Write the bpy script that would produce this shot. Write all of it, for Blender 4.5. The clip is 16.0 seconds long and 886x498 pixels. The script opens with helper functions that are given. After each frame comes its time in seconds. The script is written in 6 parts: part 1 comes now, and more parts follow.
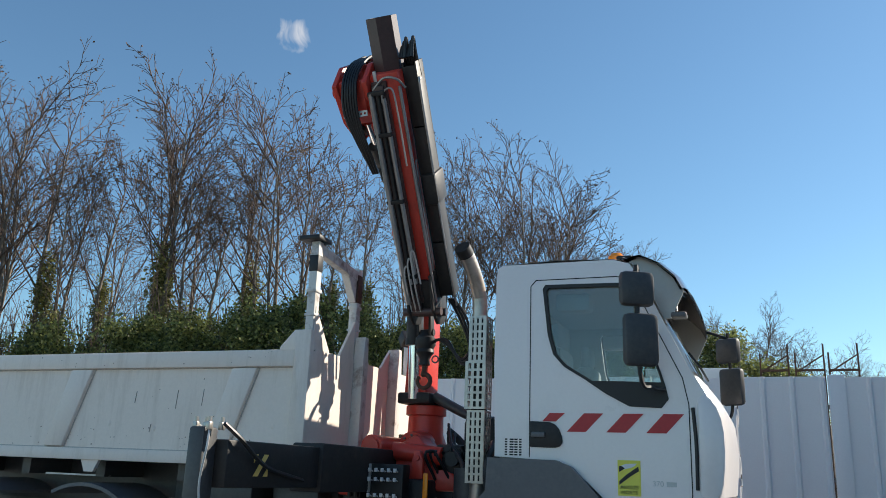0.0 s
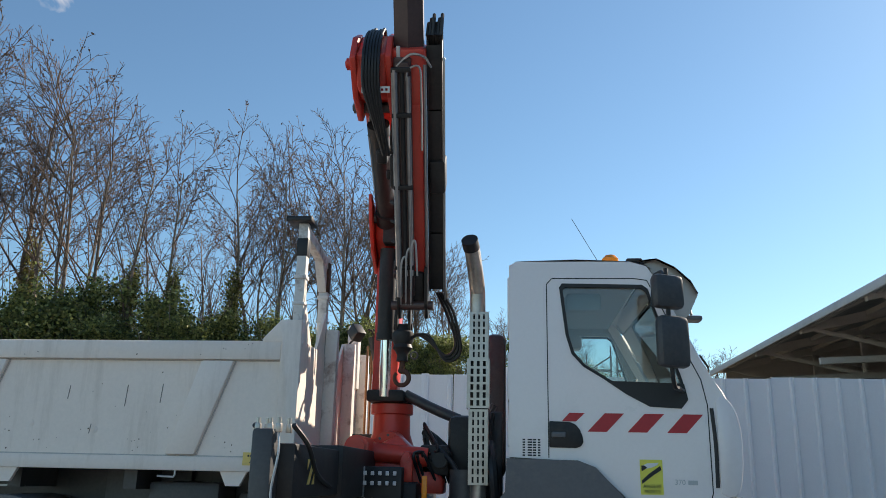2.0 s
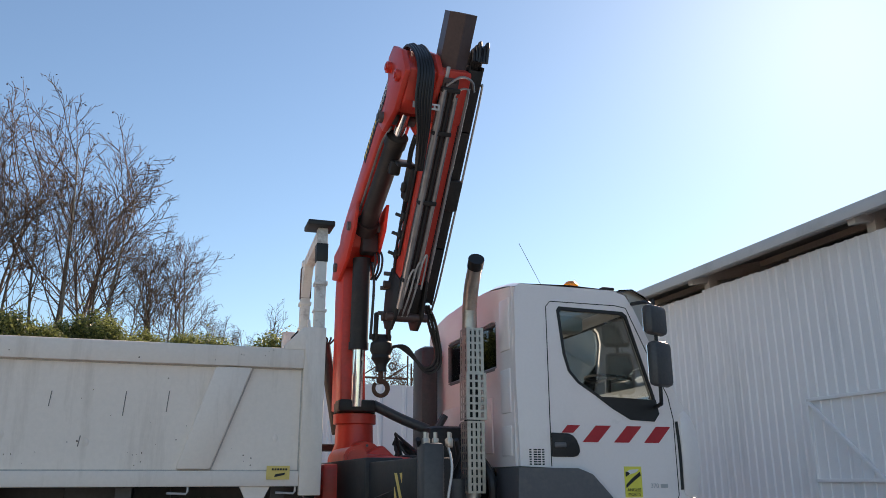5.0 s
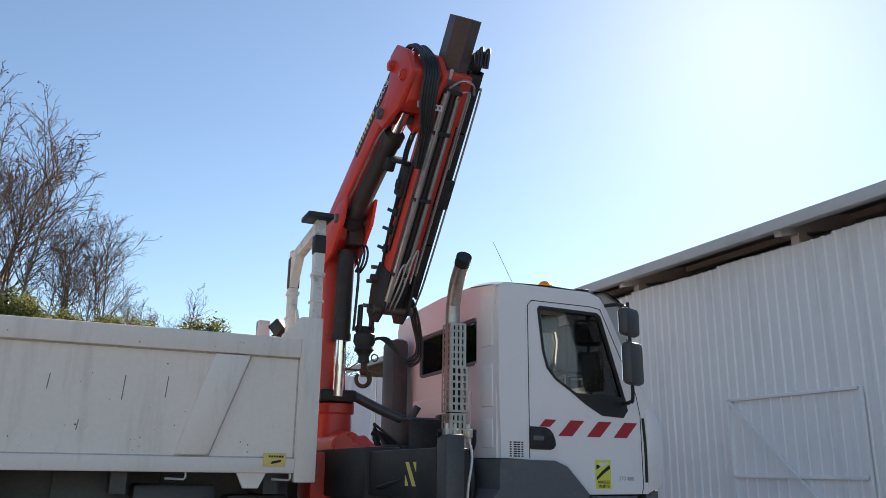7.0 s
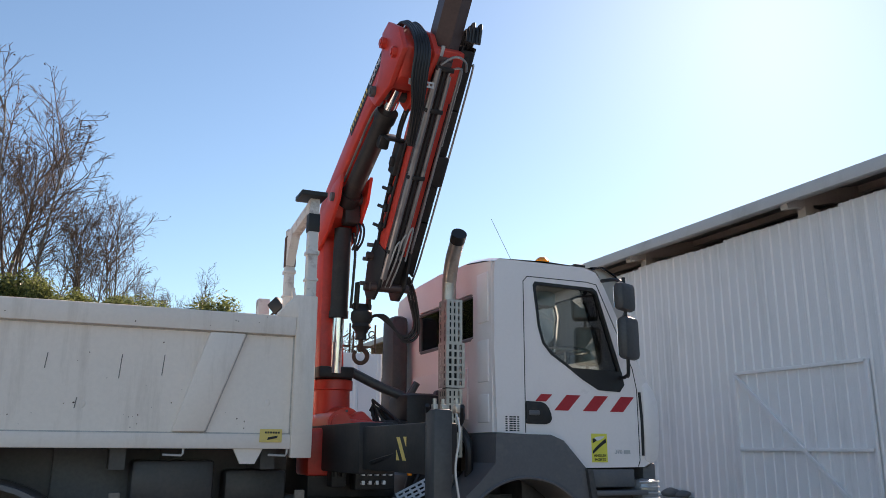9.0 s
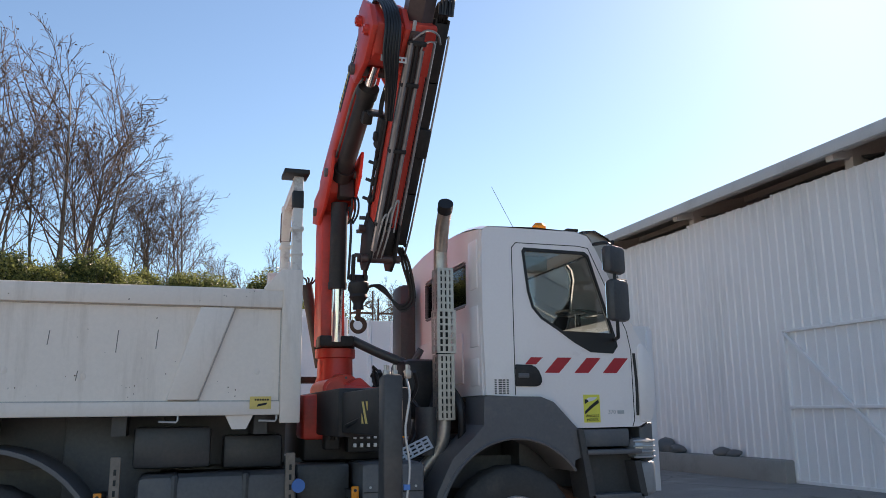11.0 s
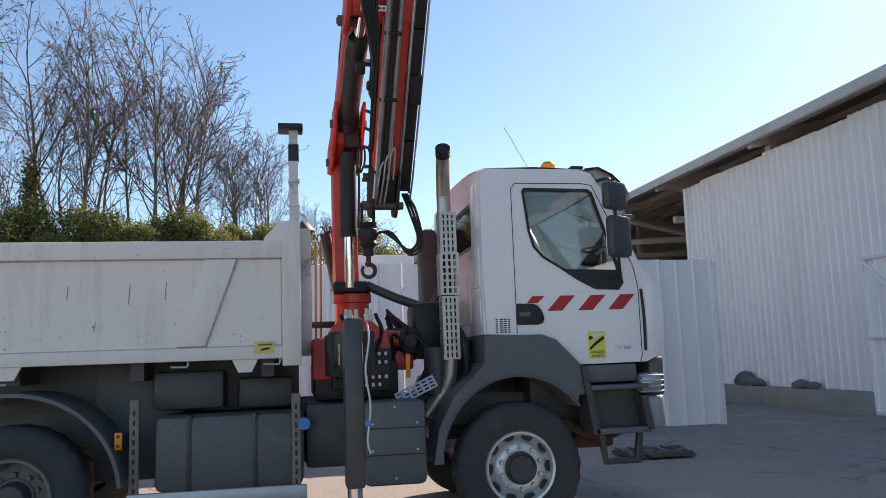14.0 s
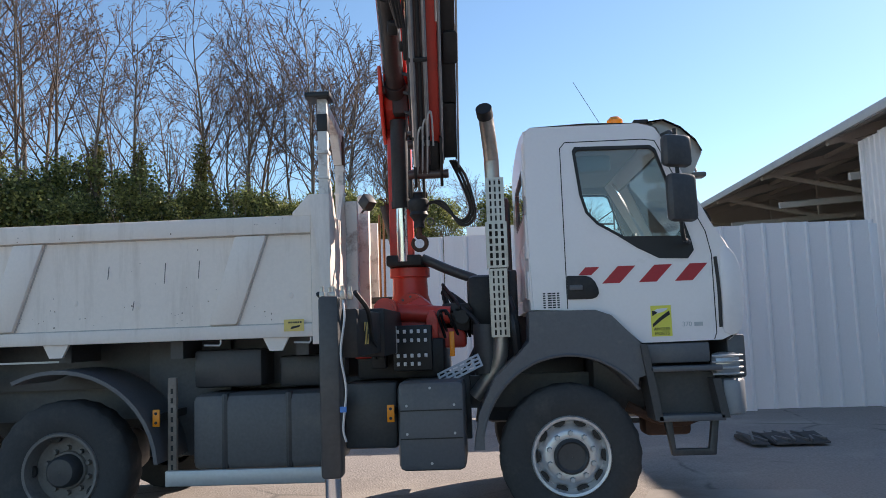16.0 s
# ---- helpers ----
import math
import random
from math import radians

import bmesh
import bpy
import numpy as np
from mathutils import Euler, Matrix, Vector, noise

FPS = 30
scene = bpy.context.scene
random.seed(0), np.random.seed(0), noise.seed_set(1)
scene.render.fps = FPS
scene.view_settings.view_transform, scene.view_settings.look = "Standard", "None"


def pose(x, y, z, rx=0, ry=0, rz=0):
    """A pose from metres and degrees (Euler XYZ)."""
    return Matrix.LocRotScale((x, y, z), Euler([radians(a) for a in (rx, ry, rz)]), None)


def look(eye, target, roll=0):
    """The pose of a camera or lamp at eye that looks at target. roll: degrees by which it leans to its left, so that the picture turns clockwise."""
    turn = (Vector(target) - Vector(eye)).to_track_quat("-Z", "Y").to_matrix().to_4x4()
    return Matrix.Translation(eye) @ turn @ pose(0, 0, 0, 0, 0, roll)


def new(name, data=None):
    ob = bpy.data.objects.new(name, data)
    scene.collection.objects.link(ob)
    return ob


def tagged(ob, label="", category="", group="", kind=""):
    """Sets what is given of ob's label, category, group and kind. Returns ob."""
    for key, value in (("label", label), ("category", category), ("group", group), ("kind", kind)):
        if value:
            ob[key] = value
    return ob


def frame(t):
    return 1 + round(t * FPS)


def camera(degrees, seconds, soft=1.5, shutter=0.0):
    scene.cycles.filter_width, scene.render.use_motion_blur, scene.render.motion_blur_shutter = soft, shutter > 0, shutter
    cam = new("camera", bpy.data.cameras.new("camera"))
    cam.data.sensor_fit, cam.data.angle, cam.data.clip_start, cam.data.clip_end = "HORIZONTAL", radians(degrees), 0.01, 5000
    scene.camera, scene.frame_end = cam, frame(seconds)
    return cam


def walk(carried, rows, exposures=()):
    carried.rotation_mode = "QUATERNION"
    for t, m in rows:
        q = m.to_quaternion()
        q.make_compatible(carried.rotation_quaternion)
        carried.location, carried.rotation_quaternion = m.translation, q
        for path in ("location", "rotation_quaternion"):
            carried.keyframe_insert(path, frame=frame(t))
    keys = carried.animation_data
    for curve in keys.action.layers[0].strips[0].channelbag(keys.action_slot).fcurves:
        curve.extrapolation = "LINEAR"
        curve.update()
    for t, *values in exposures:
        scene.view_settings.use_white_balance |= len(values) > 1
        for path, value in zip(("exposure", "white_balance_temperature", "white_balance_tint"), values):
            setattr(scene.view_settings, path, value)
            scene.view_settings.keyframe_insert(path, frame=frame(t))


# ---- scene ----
cam = camera(57.6, 16.0, soft=0.55)
METRES, EYE, TILT, LEAN, TURN = 8.4, 1.5, 0.0, 0.0, 22.1
ROWS = [
    (0.0, 0.0, 0.0, 0.0, -0.62, 15.6, -2.22),
    (0.5, -0.0498, 0.0172, -0.0007, -4.89, 15.96, -2.23),
    (1.0, -0.1049, 0.03, -0.0003, -9.15, 16.13, -1.83),
    (1.5, -0.156, 0.0488, -0.0002, -12.99, 16.03, -1.59),
    (2.0, -0.21, 0.0681, 0.0, -17.09, 15.74, -1.17),
    (2.5, -0.2639, 0.0815, 0.0013, -21.29, 15.4, -0.79),
    (3.0, -0.3119, 0.1036, 0.0016, -25.74, 15.49, -0.47),
    (3.5, -0.3692, 0.121, 0.0029, -30.57, 15.59, -0.1),
    (4.0, -0.4107, 0.1454, 0.003, -34.26, 15.91, -0.02),
    (6.5, -0.5599, 0.2243, 0.0025, -45.93, 15.75, -0.2),
    (7.0, -0.5583, 0.2245, 0.0014, -46.72, 15.58, -0.71),
    (7.5, -0.558, 0.223, 0.0006, -47.34, 15.16, -1.0),
    (8.0, -0.5585, 0.2225, 0.0004, -47.67, 14.75, -1.03),
    (8.5, -0.5592, 0.2199, 0.0004, -47.26, 14.5, -0.75),
    (9.0, -0.5487, 0.2101, 0.0009, -45.72, 13.93, -0.32),
    (9.5, -0.5315, 0.19, -0.0002, -43.89, 12.72, -0.06),
    (12.0, -0.4996, 0.1054, -0.0002, -38.39, 10.55, 0.88),
    (12.5, -0.5023, 0.091, -0.0012, -37.51, 9.2, 0.89),
    (13.0, -0.4881, 0.0779, -0.0022, -36.29, 8.42, 0.98),
    (13.5, -0.455, 0.0654, -0.0023, -34.6, 8.04, 1.32),
    (14.0, -0.4245, 0.0609, -0.0025, -32.53, 7.51, 2.0),
    (14.5, -0.3847, 0.0537, -0.0022, -29.5, 6.6, 2.49),
    (15.0, -0.3454, 0.0416, -0.0019, -26.25, 5.88, 2.48),
    (15.5, -0.3097, 0.0497, -0.0018, -22.98, 5.81, 2.27),
    (16.0, -0.2751, 0.0519, -0.0003, -19.51, 5.88, 2.05),
]

EXPOSURES = [(0.0, 0.46, 7050, 9), (1.5, 0.51, 7250, 11), (3.5, 0.61, 8100, 18), (4.0, 0.63, 8200, 20), (7.0, 0.63, 8100, 23), (9.0, 0.65, 8100, 23), (12.5, 0.75, 8000, 25), (14.5, 0.76, 7850, 23), (16.0, 0.69, 7350, 20)]
walk(cam, [(t, pose(0, 0, EYE, TILT, LEAN, TURN) @ pose(METRES * x, METRES * y, METRES * z, 90 + pitch, roll, yaw)) for t, x, y, z, yaw, pitch, roll in ROWS], EXPOSURES)

# ---- light ----
SUN_DIR = Vector((0.63, 0.575, 0.52)).normalized()
world = bpy.data.worlds.new("sky")
scene.world = world
world.use_nodes = True
wn, wl = world.node_tree.nodes, world.node_tree.links
sky = wn.new("ShaderNodeTexSky")
sky.sky_type = "NISHITA"
sky.sun_disc = False
sky.sun_elevation = math.asin(SUN_DIR.z)
sky.sun_rotation = math.atan2(SUN_DIR.x, SUN_DIR.y)
sky.air_density, sky.dust_density, sky.ozone_density = 1.05, 0.20, 5.3
wn["Background"].inputs["Strength"].default_value = 0.12
# one small thin cloud, high over the bank
wtc = wn.new("ShaderNodeTexCoord")
dot = wn.new("ShaderNodeVectorMath")
dot.operation = "DISTANCE"
dot.inputs[1].default_value = Vector((-0.492, 0.718, 0.496)).normalized()
wl.new(wtc.outputs["Generated"], dot.inputs[0])
cn = wn.new("ShaderNodeTexNoise")
cn.inputs["Scale"].default_value, cn.inputs["Detail"].default_value, cn.inputs["Distortion"].default_value = 26, 6, 1.2
wl.new(wtc.outputs["Generated"], cn.inputs["Vector"])
near = wn.new("ShaderNodeMapRange")
near.inputs["From Min"].default_value, near.inputs["From Max"].default_value = 0.008, 0.042
near.inputs["To Min"].default_value, near.inputs["To Max"].default_value = 0.13, -0.4
wl.new(dot.outputs["Value"], near.inputs["Value"])
add = wn.new("ShaderNodeMath")
add.operation = "ADD"
wl.new(near.outputs[0], add.inputs[0])
wl.new(cn.outputs["Fac"], add.inputs[1])
cut = wn.new("ShaderNodeMapRange")
cut.inputs["From Min"].default_value, cut.inputs["From Max"].default_value, cut.inputs["To Max"].default_value = 0.50, 0.95, 0.9
wl.new(add.outputs[0], cut.inputs["Value"])
cmix = wn.new("ShaderNodeMix")
cmix.data_type = "RGBA"
cmix.inputs["B"].default_value = (6.0, 6.0, 6.2, 1)
wl.new(cut.outputs[0], cmix.inputs["Factor"])
clear = wn.new("ShaderNodeVectorMath")
clear.operation = "MULTIPLY"
clear.inputs[1].default_value = (0.845, 1.0, 0.98)
wl.new(sky.outputs[0], clear.inputs[0])
wl.new(clear.outputs[0], cmix.inputs["A"])
wl.new(cmix.outputs["Result"], wn["Background"].inputs["Color"])
sun_data = bpy.data.lights.new("sun", "SUN")
sun_data.energy, sun_data.angle, sun_data.color = 5.0, radians(0.53), (1.0, 0.95, 0.87)
sun = new("sun", sun_data)
sun.matrix_world = look(SUN_DIR * 60, (0, 0, 0))

# ---- materials ----


def mat(name, col, rough=0.5, metal=0.0, var=0.12, scale=5.0, bump=0.05, stain=None, amount=0.35, stain_scale=1.2, streak=False, coat=0.0, rand=0.0, spec=0.5):
    """A surface with grain and stains at real size. stain: the colour of dirt or rust, in patches of their own shape."""
    m = bpy.data.materials.new(name)
    m.use_nodes = True
    n, l = m.node_tree.nodes, m.node_tree.links
    p = n["Principled BSDF"]
    tc = n.new("ShaderNodeTexCoord")
    geo = n.new("ShaderNodeNewGeometry")
    fine = n.new("ShaderNodeTexNoise")
    fine.inputs["Scale"].default_value, fine.inputs["Detail"].default_value = scale * 8, 5
    l.new(geo.outputs["Position"], fine.inputs["Vector"])
    big = n.new("ShaderNodeTexNoise")
    big.inputs["Scale"].default_value, big.inputs["Detail"].default_value = stain_scale, 8
    big.inputs["Roughness"].default_value = 0.68
    if streak:
        mp = n.new("ShaderNodeMapping")
        mp.inputs["Scale"].default_value = (4.0, 4.0, 0.5)
        l.new(geo.outputs["Position"], mp.inputs["Vector"])
        l.new(mp.outputs[0], big.inputs["Vector"])
    else:
        l.new(geo.outputs["Position"], big.inputs["Vector"])
    mix = n.new("ShaderNodeMix")
    mix.data_type = "RGBA"
    c = Vector(col)
    mix.inputs["A"].default_value = (*[max(0.0, v * (1 - var)) for v in c], 1)
    mix.inputs["B"].default_value = (*[min(1.0, v * (1 + var)) for v in c], 1)
    l.new(fine.outputs["Fac"], mix.inputs["Factor"])
    out = mix.outputs["Result"]
    if stain:
        ramp = n.new("ShaderNodeMapRange")
        ramp.inputs["From Min"].default_value, ramp.inputs["From Max"].default_value = 0.52, 0.75
        ramp.inputs["To Max"].default_value = amount
        l.new(big.outputs["Fac"], ramp.inputs["Value"])
        mx = n.new("ShaderNodeMix")
        mx.data_type = "RGBA"
        l.new(ramp.outputs[0], mx.inputs["Factor"])
        l.new(out, mx.inputs["A"])
        mx.inputs["B"].default_value = (*stain, 1)
        out = mx.outputs["Result"]
    if rand:
        oi = n.new("ShaderNodeObjectInfo")
        hs = n.new("ShaderNodeHueSaturation")
        mr = n.new("ShaderNodeMapRange")
        mr.inputs["To Min"].default_value, mr.inputs["To Max"].default_value = 1 - rand, 1 + rand
        l.new(oi.outputs["Random"], mr.inputs["Value"])
        l.new(mr.outputs[0], hs.inputs["Value"])
        l.new(out, hs.inputs["Color"])
        out = hs.outputs[0]
    l.new(out, p.inputs["Base Color"])
    rr = n.new("ShaderNodeMapRange")
    rr.inputs["To Min"].default_value, rr.inputs["To Max"].default_value = max(0.02, rough - 0.1), min(1, rough + 0.12)
    l.new(big.outputs["Fac"], rr.inputs["Value"])
    l.new(rr.outputs[0], p.inputs["Roughness"])
    p.inputs["Metallic"].default_value = metal
    p.inputs["Coat Weight"].default_value = coat
    p.inputs["Specular IOR Level"].default_value = spec
    if bump:
        b = n.new("ShaderNodeBump")
        b.inputs["Strength"].default_value, b.inputs["Distance"].default_value = bump, 0.01
        l.new(fine.outputs["Fac"], b.inputs["Height"])
        l.new(b.outputs[0], p.inputs["Normal"])
    return m


CAB_WHITE = mat("cab_white_paint", (0.88, 0.82, 0.80), 0.3, var=0.03, bump=0.01, stain=(0.5, 0.48, 0.44), amount=0.18, coat=0.3)
BED_WHITE = mat("bed_white_paint", (0.88, 0.77, 0.68), 0.5, var=0.06, bump=0.03, stain=(0.48, 0.38, 0.29), amount=0.42, stain_scale=1.6, streak=True)
# brownish line colour: edge shade painted in, with some grime
EDGE_SHADE = mat("grimy_edge_shade", (0.52, 0.47, 0.42), 0.7, var=0.3, bump=0.1, stain=(0.7, 0.64, 0.58), amount=0.8, stain_scale=9)
RUST_WHITE = mat("rusted_white_paint", (0.70, 0.68, 0.64), 0.6, var=0.08, bump=0.08, stain=(0.17, 0.075, 0.045), amount=1.0, stain_scale=6)
SHEET_WHITE = mat("white_sheet_metal", (0.82, 0.79, 0.79), 0.45, var=0.04, bump=0.01, stain=(0.55, 0.55, 0.53), amount=0.3, stain_scale=0.5, streak=True)
SHED_WHITE = mat("shed_sheet_metal", (0.89, 0.84, 0.82), 0.5, var=0.04, bump=0.01, stain=(0.46, 0.45, 0.42), amount=0.45, stain_scale=0.4, streak=True)
RED = mat("crane_red_paint", (0.66, 0.055, 0.035), 0.36, var=0.1, bump=0.04, stain=(0.20, 0.03, 0.02), amount=0.5, stain_scale=3)
# black and dark grey lifted: some veiling haze is put into these colours
BLACK = mat("black_steel", (0.055, 0.055, 0.056), 0.42, var=0.3, bump=0.06, stain=(0.12, 0.105, 0.09), amount=0.6, stain_scale=3)
DARK = mat("dark_grey_steel", (0.11, 0.11, 0.11), 0.5, var=0.25, bump=0.08, stain=(0.20, 0.175, 0.15), amount=0.75, stain_scale=2.2)
JET = mat("greasy_black_steel", (0.026, 0.025, 0.025), 0.5, var=0.3, bump=0.08, stain=(0.085, 0.067, 0.055), amount=0.55, stain_scale=4, spec=0.35)
SLIDE = mat("dark_brown_boom_steel", (0.085, 0.052, 0.048), 0.36, var=0.25, bump=0.05, stain=(0.03, 0.025, 0.024), amount=0.6, stain_scale=3)
# plastic lightened partly for dust, partly to carry the haze veil
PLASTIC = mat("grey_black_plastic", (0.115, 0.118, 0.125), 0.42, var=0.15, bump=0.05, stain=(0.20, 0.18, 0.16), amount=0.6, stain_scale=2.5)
RUBBER = mat("tyre_rubber", (0.05, 0.049, 0.048), 0.8, var=0.25, bump=0.2, stain=(0.13, 0.118, 0.10), amount=0.6, stain_scale=4)
RIM = mat("silver_rim", (0.66, 0.66, 0.66), 0.36, metal=0.55, var=0.1, bump=0.04, stain=(0.26, 0.21, 0.17), amount=0.6, stain_scale=5)
DUSTY_RIM = mat("dusty_rim", (0.22, 0.20, 0.18), 0.7, metal=0.2, var=0.2, bump=0.1, stain=(0.08, 0.06, 0.05), amount=0.7, stain_scale=6)
CHROME = mat("chrome_rod", (0.82, 0.83, 0.84), 0.12, metal=1.0, var=0.03, bump=0.0)
STEEL = mat("worn_stainless_steel", (0.47, 0.44, 0.40), 0.36, metal=0.75, var=0.15, bump=0.05, stain=(0.22, 0.17, 0.12), amount=0.7, stain_scale=4)
ALU = mat("aluminium", (0.52, 0.53, 0.53), 0.45, metal=0.5, var=0.1, bump=0.04, stain=(0.25, 0.24, 0.22), amount=0.4)
ORANGE = mat("orange_plastic", (0.95, 0.28, 0.01), 0.25, var=0.05, bump=0.0)
YELLOW = mat("yellow_sticker", (0.82, 0.60, 0.18), 0.5, var=0.08, bump=0.0, stain=(0.4, 0.32, 0.12), amount=0.4, stain_scale=20)
LIME = mat("lime_sticker", (0.80, 0.74, 0.10), 0.45, var=0.05, bump=0.0, stain=(0.45, 0.42, 0.2), amount=0.3, stain_scale=18)
INK = mat("black_print", (0.015, 0.015, 0.015), 0.5, var=0.1, bump=0.0)
PAPER = mat("white_sticker", (0.75, 0.75, 0.74), 0.5, var=0.05, bump=0.0)
STRIPE = mat("red_reflective_stripe", (0.50, 0.022, 0.03), 0.4, var=0.12, bump=0.03, stain=(0.3, 0.03, 0.03), amount=0.5, stain_scale=14)
INSIDE = mat("grey_cab_interior", (0.30, 0.30, 0.30), 0.7, var=0.1, bump=0.05)
SEAT = mat("grey_seat_fabric", (0.24, 0.26, 0.29), 0.9, var=0.2, bump=0.15)
HOSE = mat("black_hose", (0.016, 0.016, 0.017), 0.45, var=0.2, bump=0.03)
BRONZE = mat("bronze_pipe", (0.26, 0.13, 0.06), 0.45, metal=0.6, var=0.2, bump=0.05)
RUSTY = mat("rusty_steel", (0.10, 0.05, 0.032), 0.8, var=0.3, bump=0.2, stain=(0.05, 0.03, 0.025), amount=0.6, stain_scale=8)
BLUE = mat("blue_plastic", (0.04, 0.20, 0.55), 0.4, var=0.05, bump=0.0)
BUMPER = mat("grey_bumper_plastic", (0.30, 0.31, 0.32), 0.35, var=0.1, bump=0.05, stain=(0.2, 0.18, 0.16), amount=0.4)
VISOR = mat("pale_visor_plastic", (0.50, 0.46, 0.41), 0.3, var=0.06, bump=0.01, coat=0.3)
WORN = mat("weathered_post", (0.24, 0.19, 0.15), 0.7, var=0.25, bump=0.1, stain=(0.42, 0.36, 0.30), amount=0.6, stain_scale=6)
DULL = mat("dull_steel_rod", (0.36, 0.36, 0.36), 0.32, metal=0.7, var=0.2, bump=0.03, stain=(0.10, 0.085, 0.07), amount=0.6, stain_scale=5)
SMOKE = mat("smoked_acrylic", (0.09, 0.065, 0.05), 0.08, var=0.1, bump=0.0, coat=0.8)
LAMP = mat("headlamp_lens", (0.42, 0.43, 0.44), 0.12, metal=0.4, var=0.15, bump=0.0, coat=0.6)
CONCRETE = mat("concrete", (0.30, 0.28, 0.26), 0.85, var=0.15, bump=0.25, stain=(0.16, 0.15, 0.14), amount=0.6, stain_scale=1.0)
ROOFING = mat("roof_sheet", (0.42, 0.40, 0.38), 0.7, var=0.1, bump=0.05, stain=(0.2, 0.19, 0.18), amount=0.4)
BEAM = mat("painted_shed_beam", (0.62, 0.57, 0.52), 0.7, var=0.12, bump=0.05)
EAVE = mat("eave_board", (0.60, 0.58, 0.56), 0.6, var=0.06, bump=0.02, stain=(0.38, 0.36, 0.33), amount=0.5)
BARK = mat("grey_brown_bark", (0.175, 0.142, 0.112), 0.9, var=0.3, bump=0.3, stain=(0.32, 0.28, 0.22), amount=0.5, stain_scale=1.5, rand=0.25)
TWIG = mat("brown_twigs", (0.115, 0.078, 0.06), 0.9, var=0.3, bump=0.0, rand=0.2)
DRY = mat("dry_seed_leaves", (0.14, 0.085, 0.06), 0.9, var=0.35, bump=0.0)
SOIL = mat("leaf_litter", (0.10, 0.08, 0.05), 0.95, var=0.35, bump=0.3)


def leaf_mat(name, dark, light):
    m = bpy.data.materials.new(name)
    m.use_nodes = True
    n, l = m.node_tree.nodes, m.node_tree.links
    p = n["Principled BSDF"]
    g = n.new("ShaderNodeNewGeometry")
    r = n.new("ShaderNodeValToRGB")
    r.color_ramp.elements[0].color = (*dark, 1)
    r.color_ramp.elements[1].color = (*light, 1)
    l.new(g.outputs["Random Per Island"], r.inputs["Fac"])
    l.new(r.outputs["Color"], p.inputs["Base Color"])
    p.inputs["Roughness"].default_value = 0.45
    tr = n.new("ShaderNodeBsdfTranslucent")
    l.new(r.outputs["Color"], tr.inputs["Color"])
    mx = n.new("ShaderNodeMixShader")
    mx.inputs[0].default_value = 0.45
    l.new(p.outputs[0], mx.inputs[1])
    l.new(tr.outputs[0], mx.inputs[2])
    l.new(mx.outputs[0], n["Material Output"].inputs["Surface"])
    return m


IVY = leaf_mat("ivy_leaves", (0.06, 0.065, 0.022), (0.38, 0.35, 0.12))
HEDGE = leaf_mat("bush_leaves", (0.034, 0.05, 0.02), (0.33, 0.36, 0.115))


def glass_mat(name, tint, mix):
    m = bpy.data.materials.new(name)
    m.use_nodes = True
    n, l = m.node_tree.nodes, m.node_tree.links
    n.remove(n["Principled BSDF"])
    t = n.new("ShaderNodeBsdfTransparent")
    t.inputs["Color"].default_value = (*tint, 1)
    g = n.new("ShaderNodeBsdfGlossy")
    g.inputs["Roughness"].default_value = 0.02
    f = n.new("ShaderNodeFresnel")
    f.inputs["IOR"].default_value = mix
    mx = n.new("ShaderNodeMixShader")
    l.new(f.outputs[0], mx.inputs[0])
    l.new(t.outputs[0], mx.inputs[1])
    l.new(g.outputs[0], mx.inputs[2])
    l.new(mx.outputs[0], n["Material Output"].inputs["Surface"])
    return m


GLASS = glass_mat("window_glass", (0.84, 0.91, 0.90), 1.75)


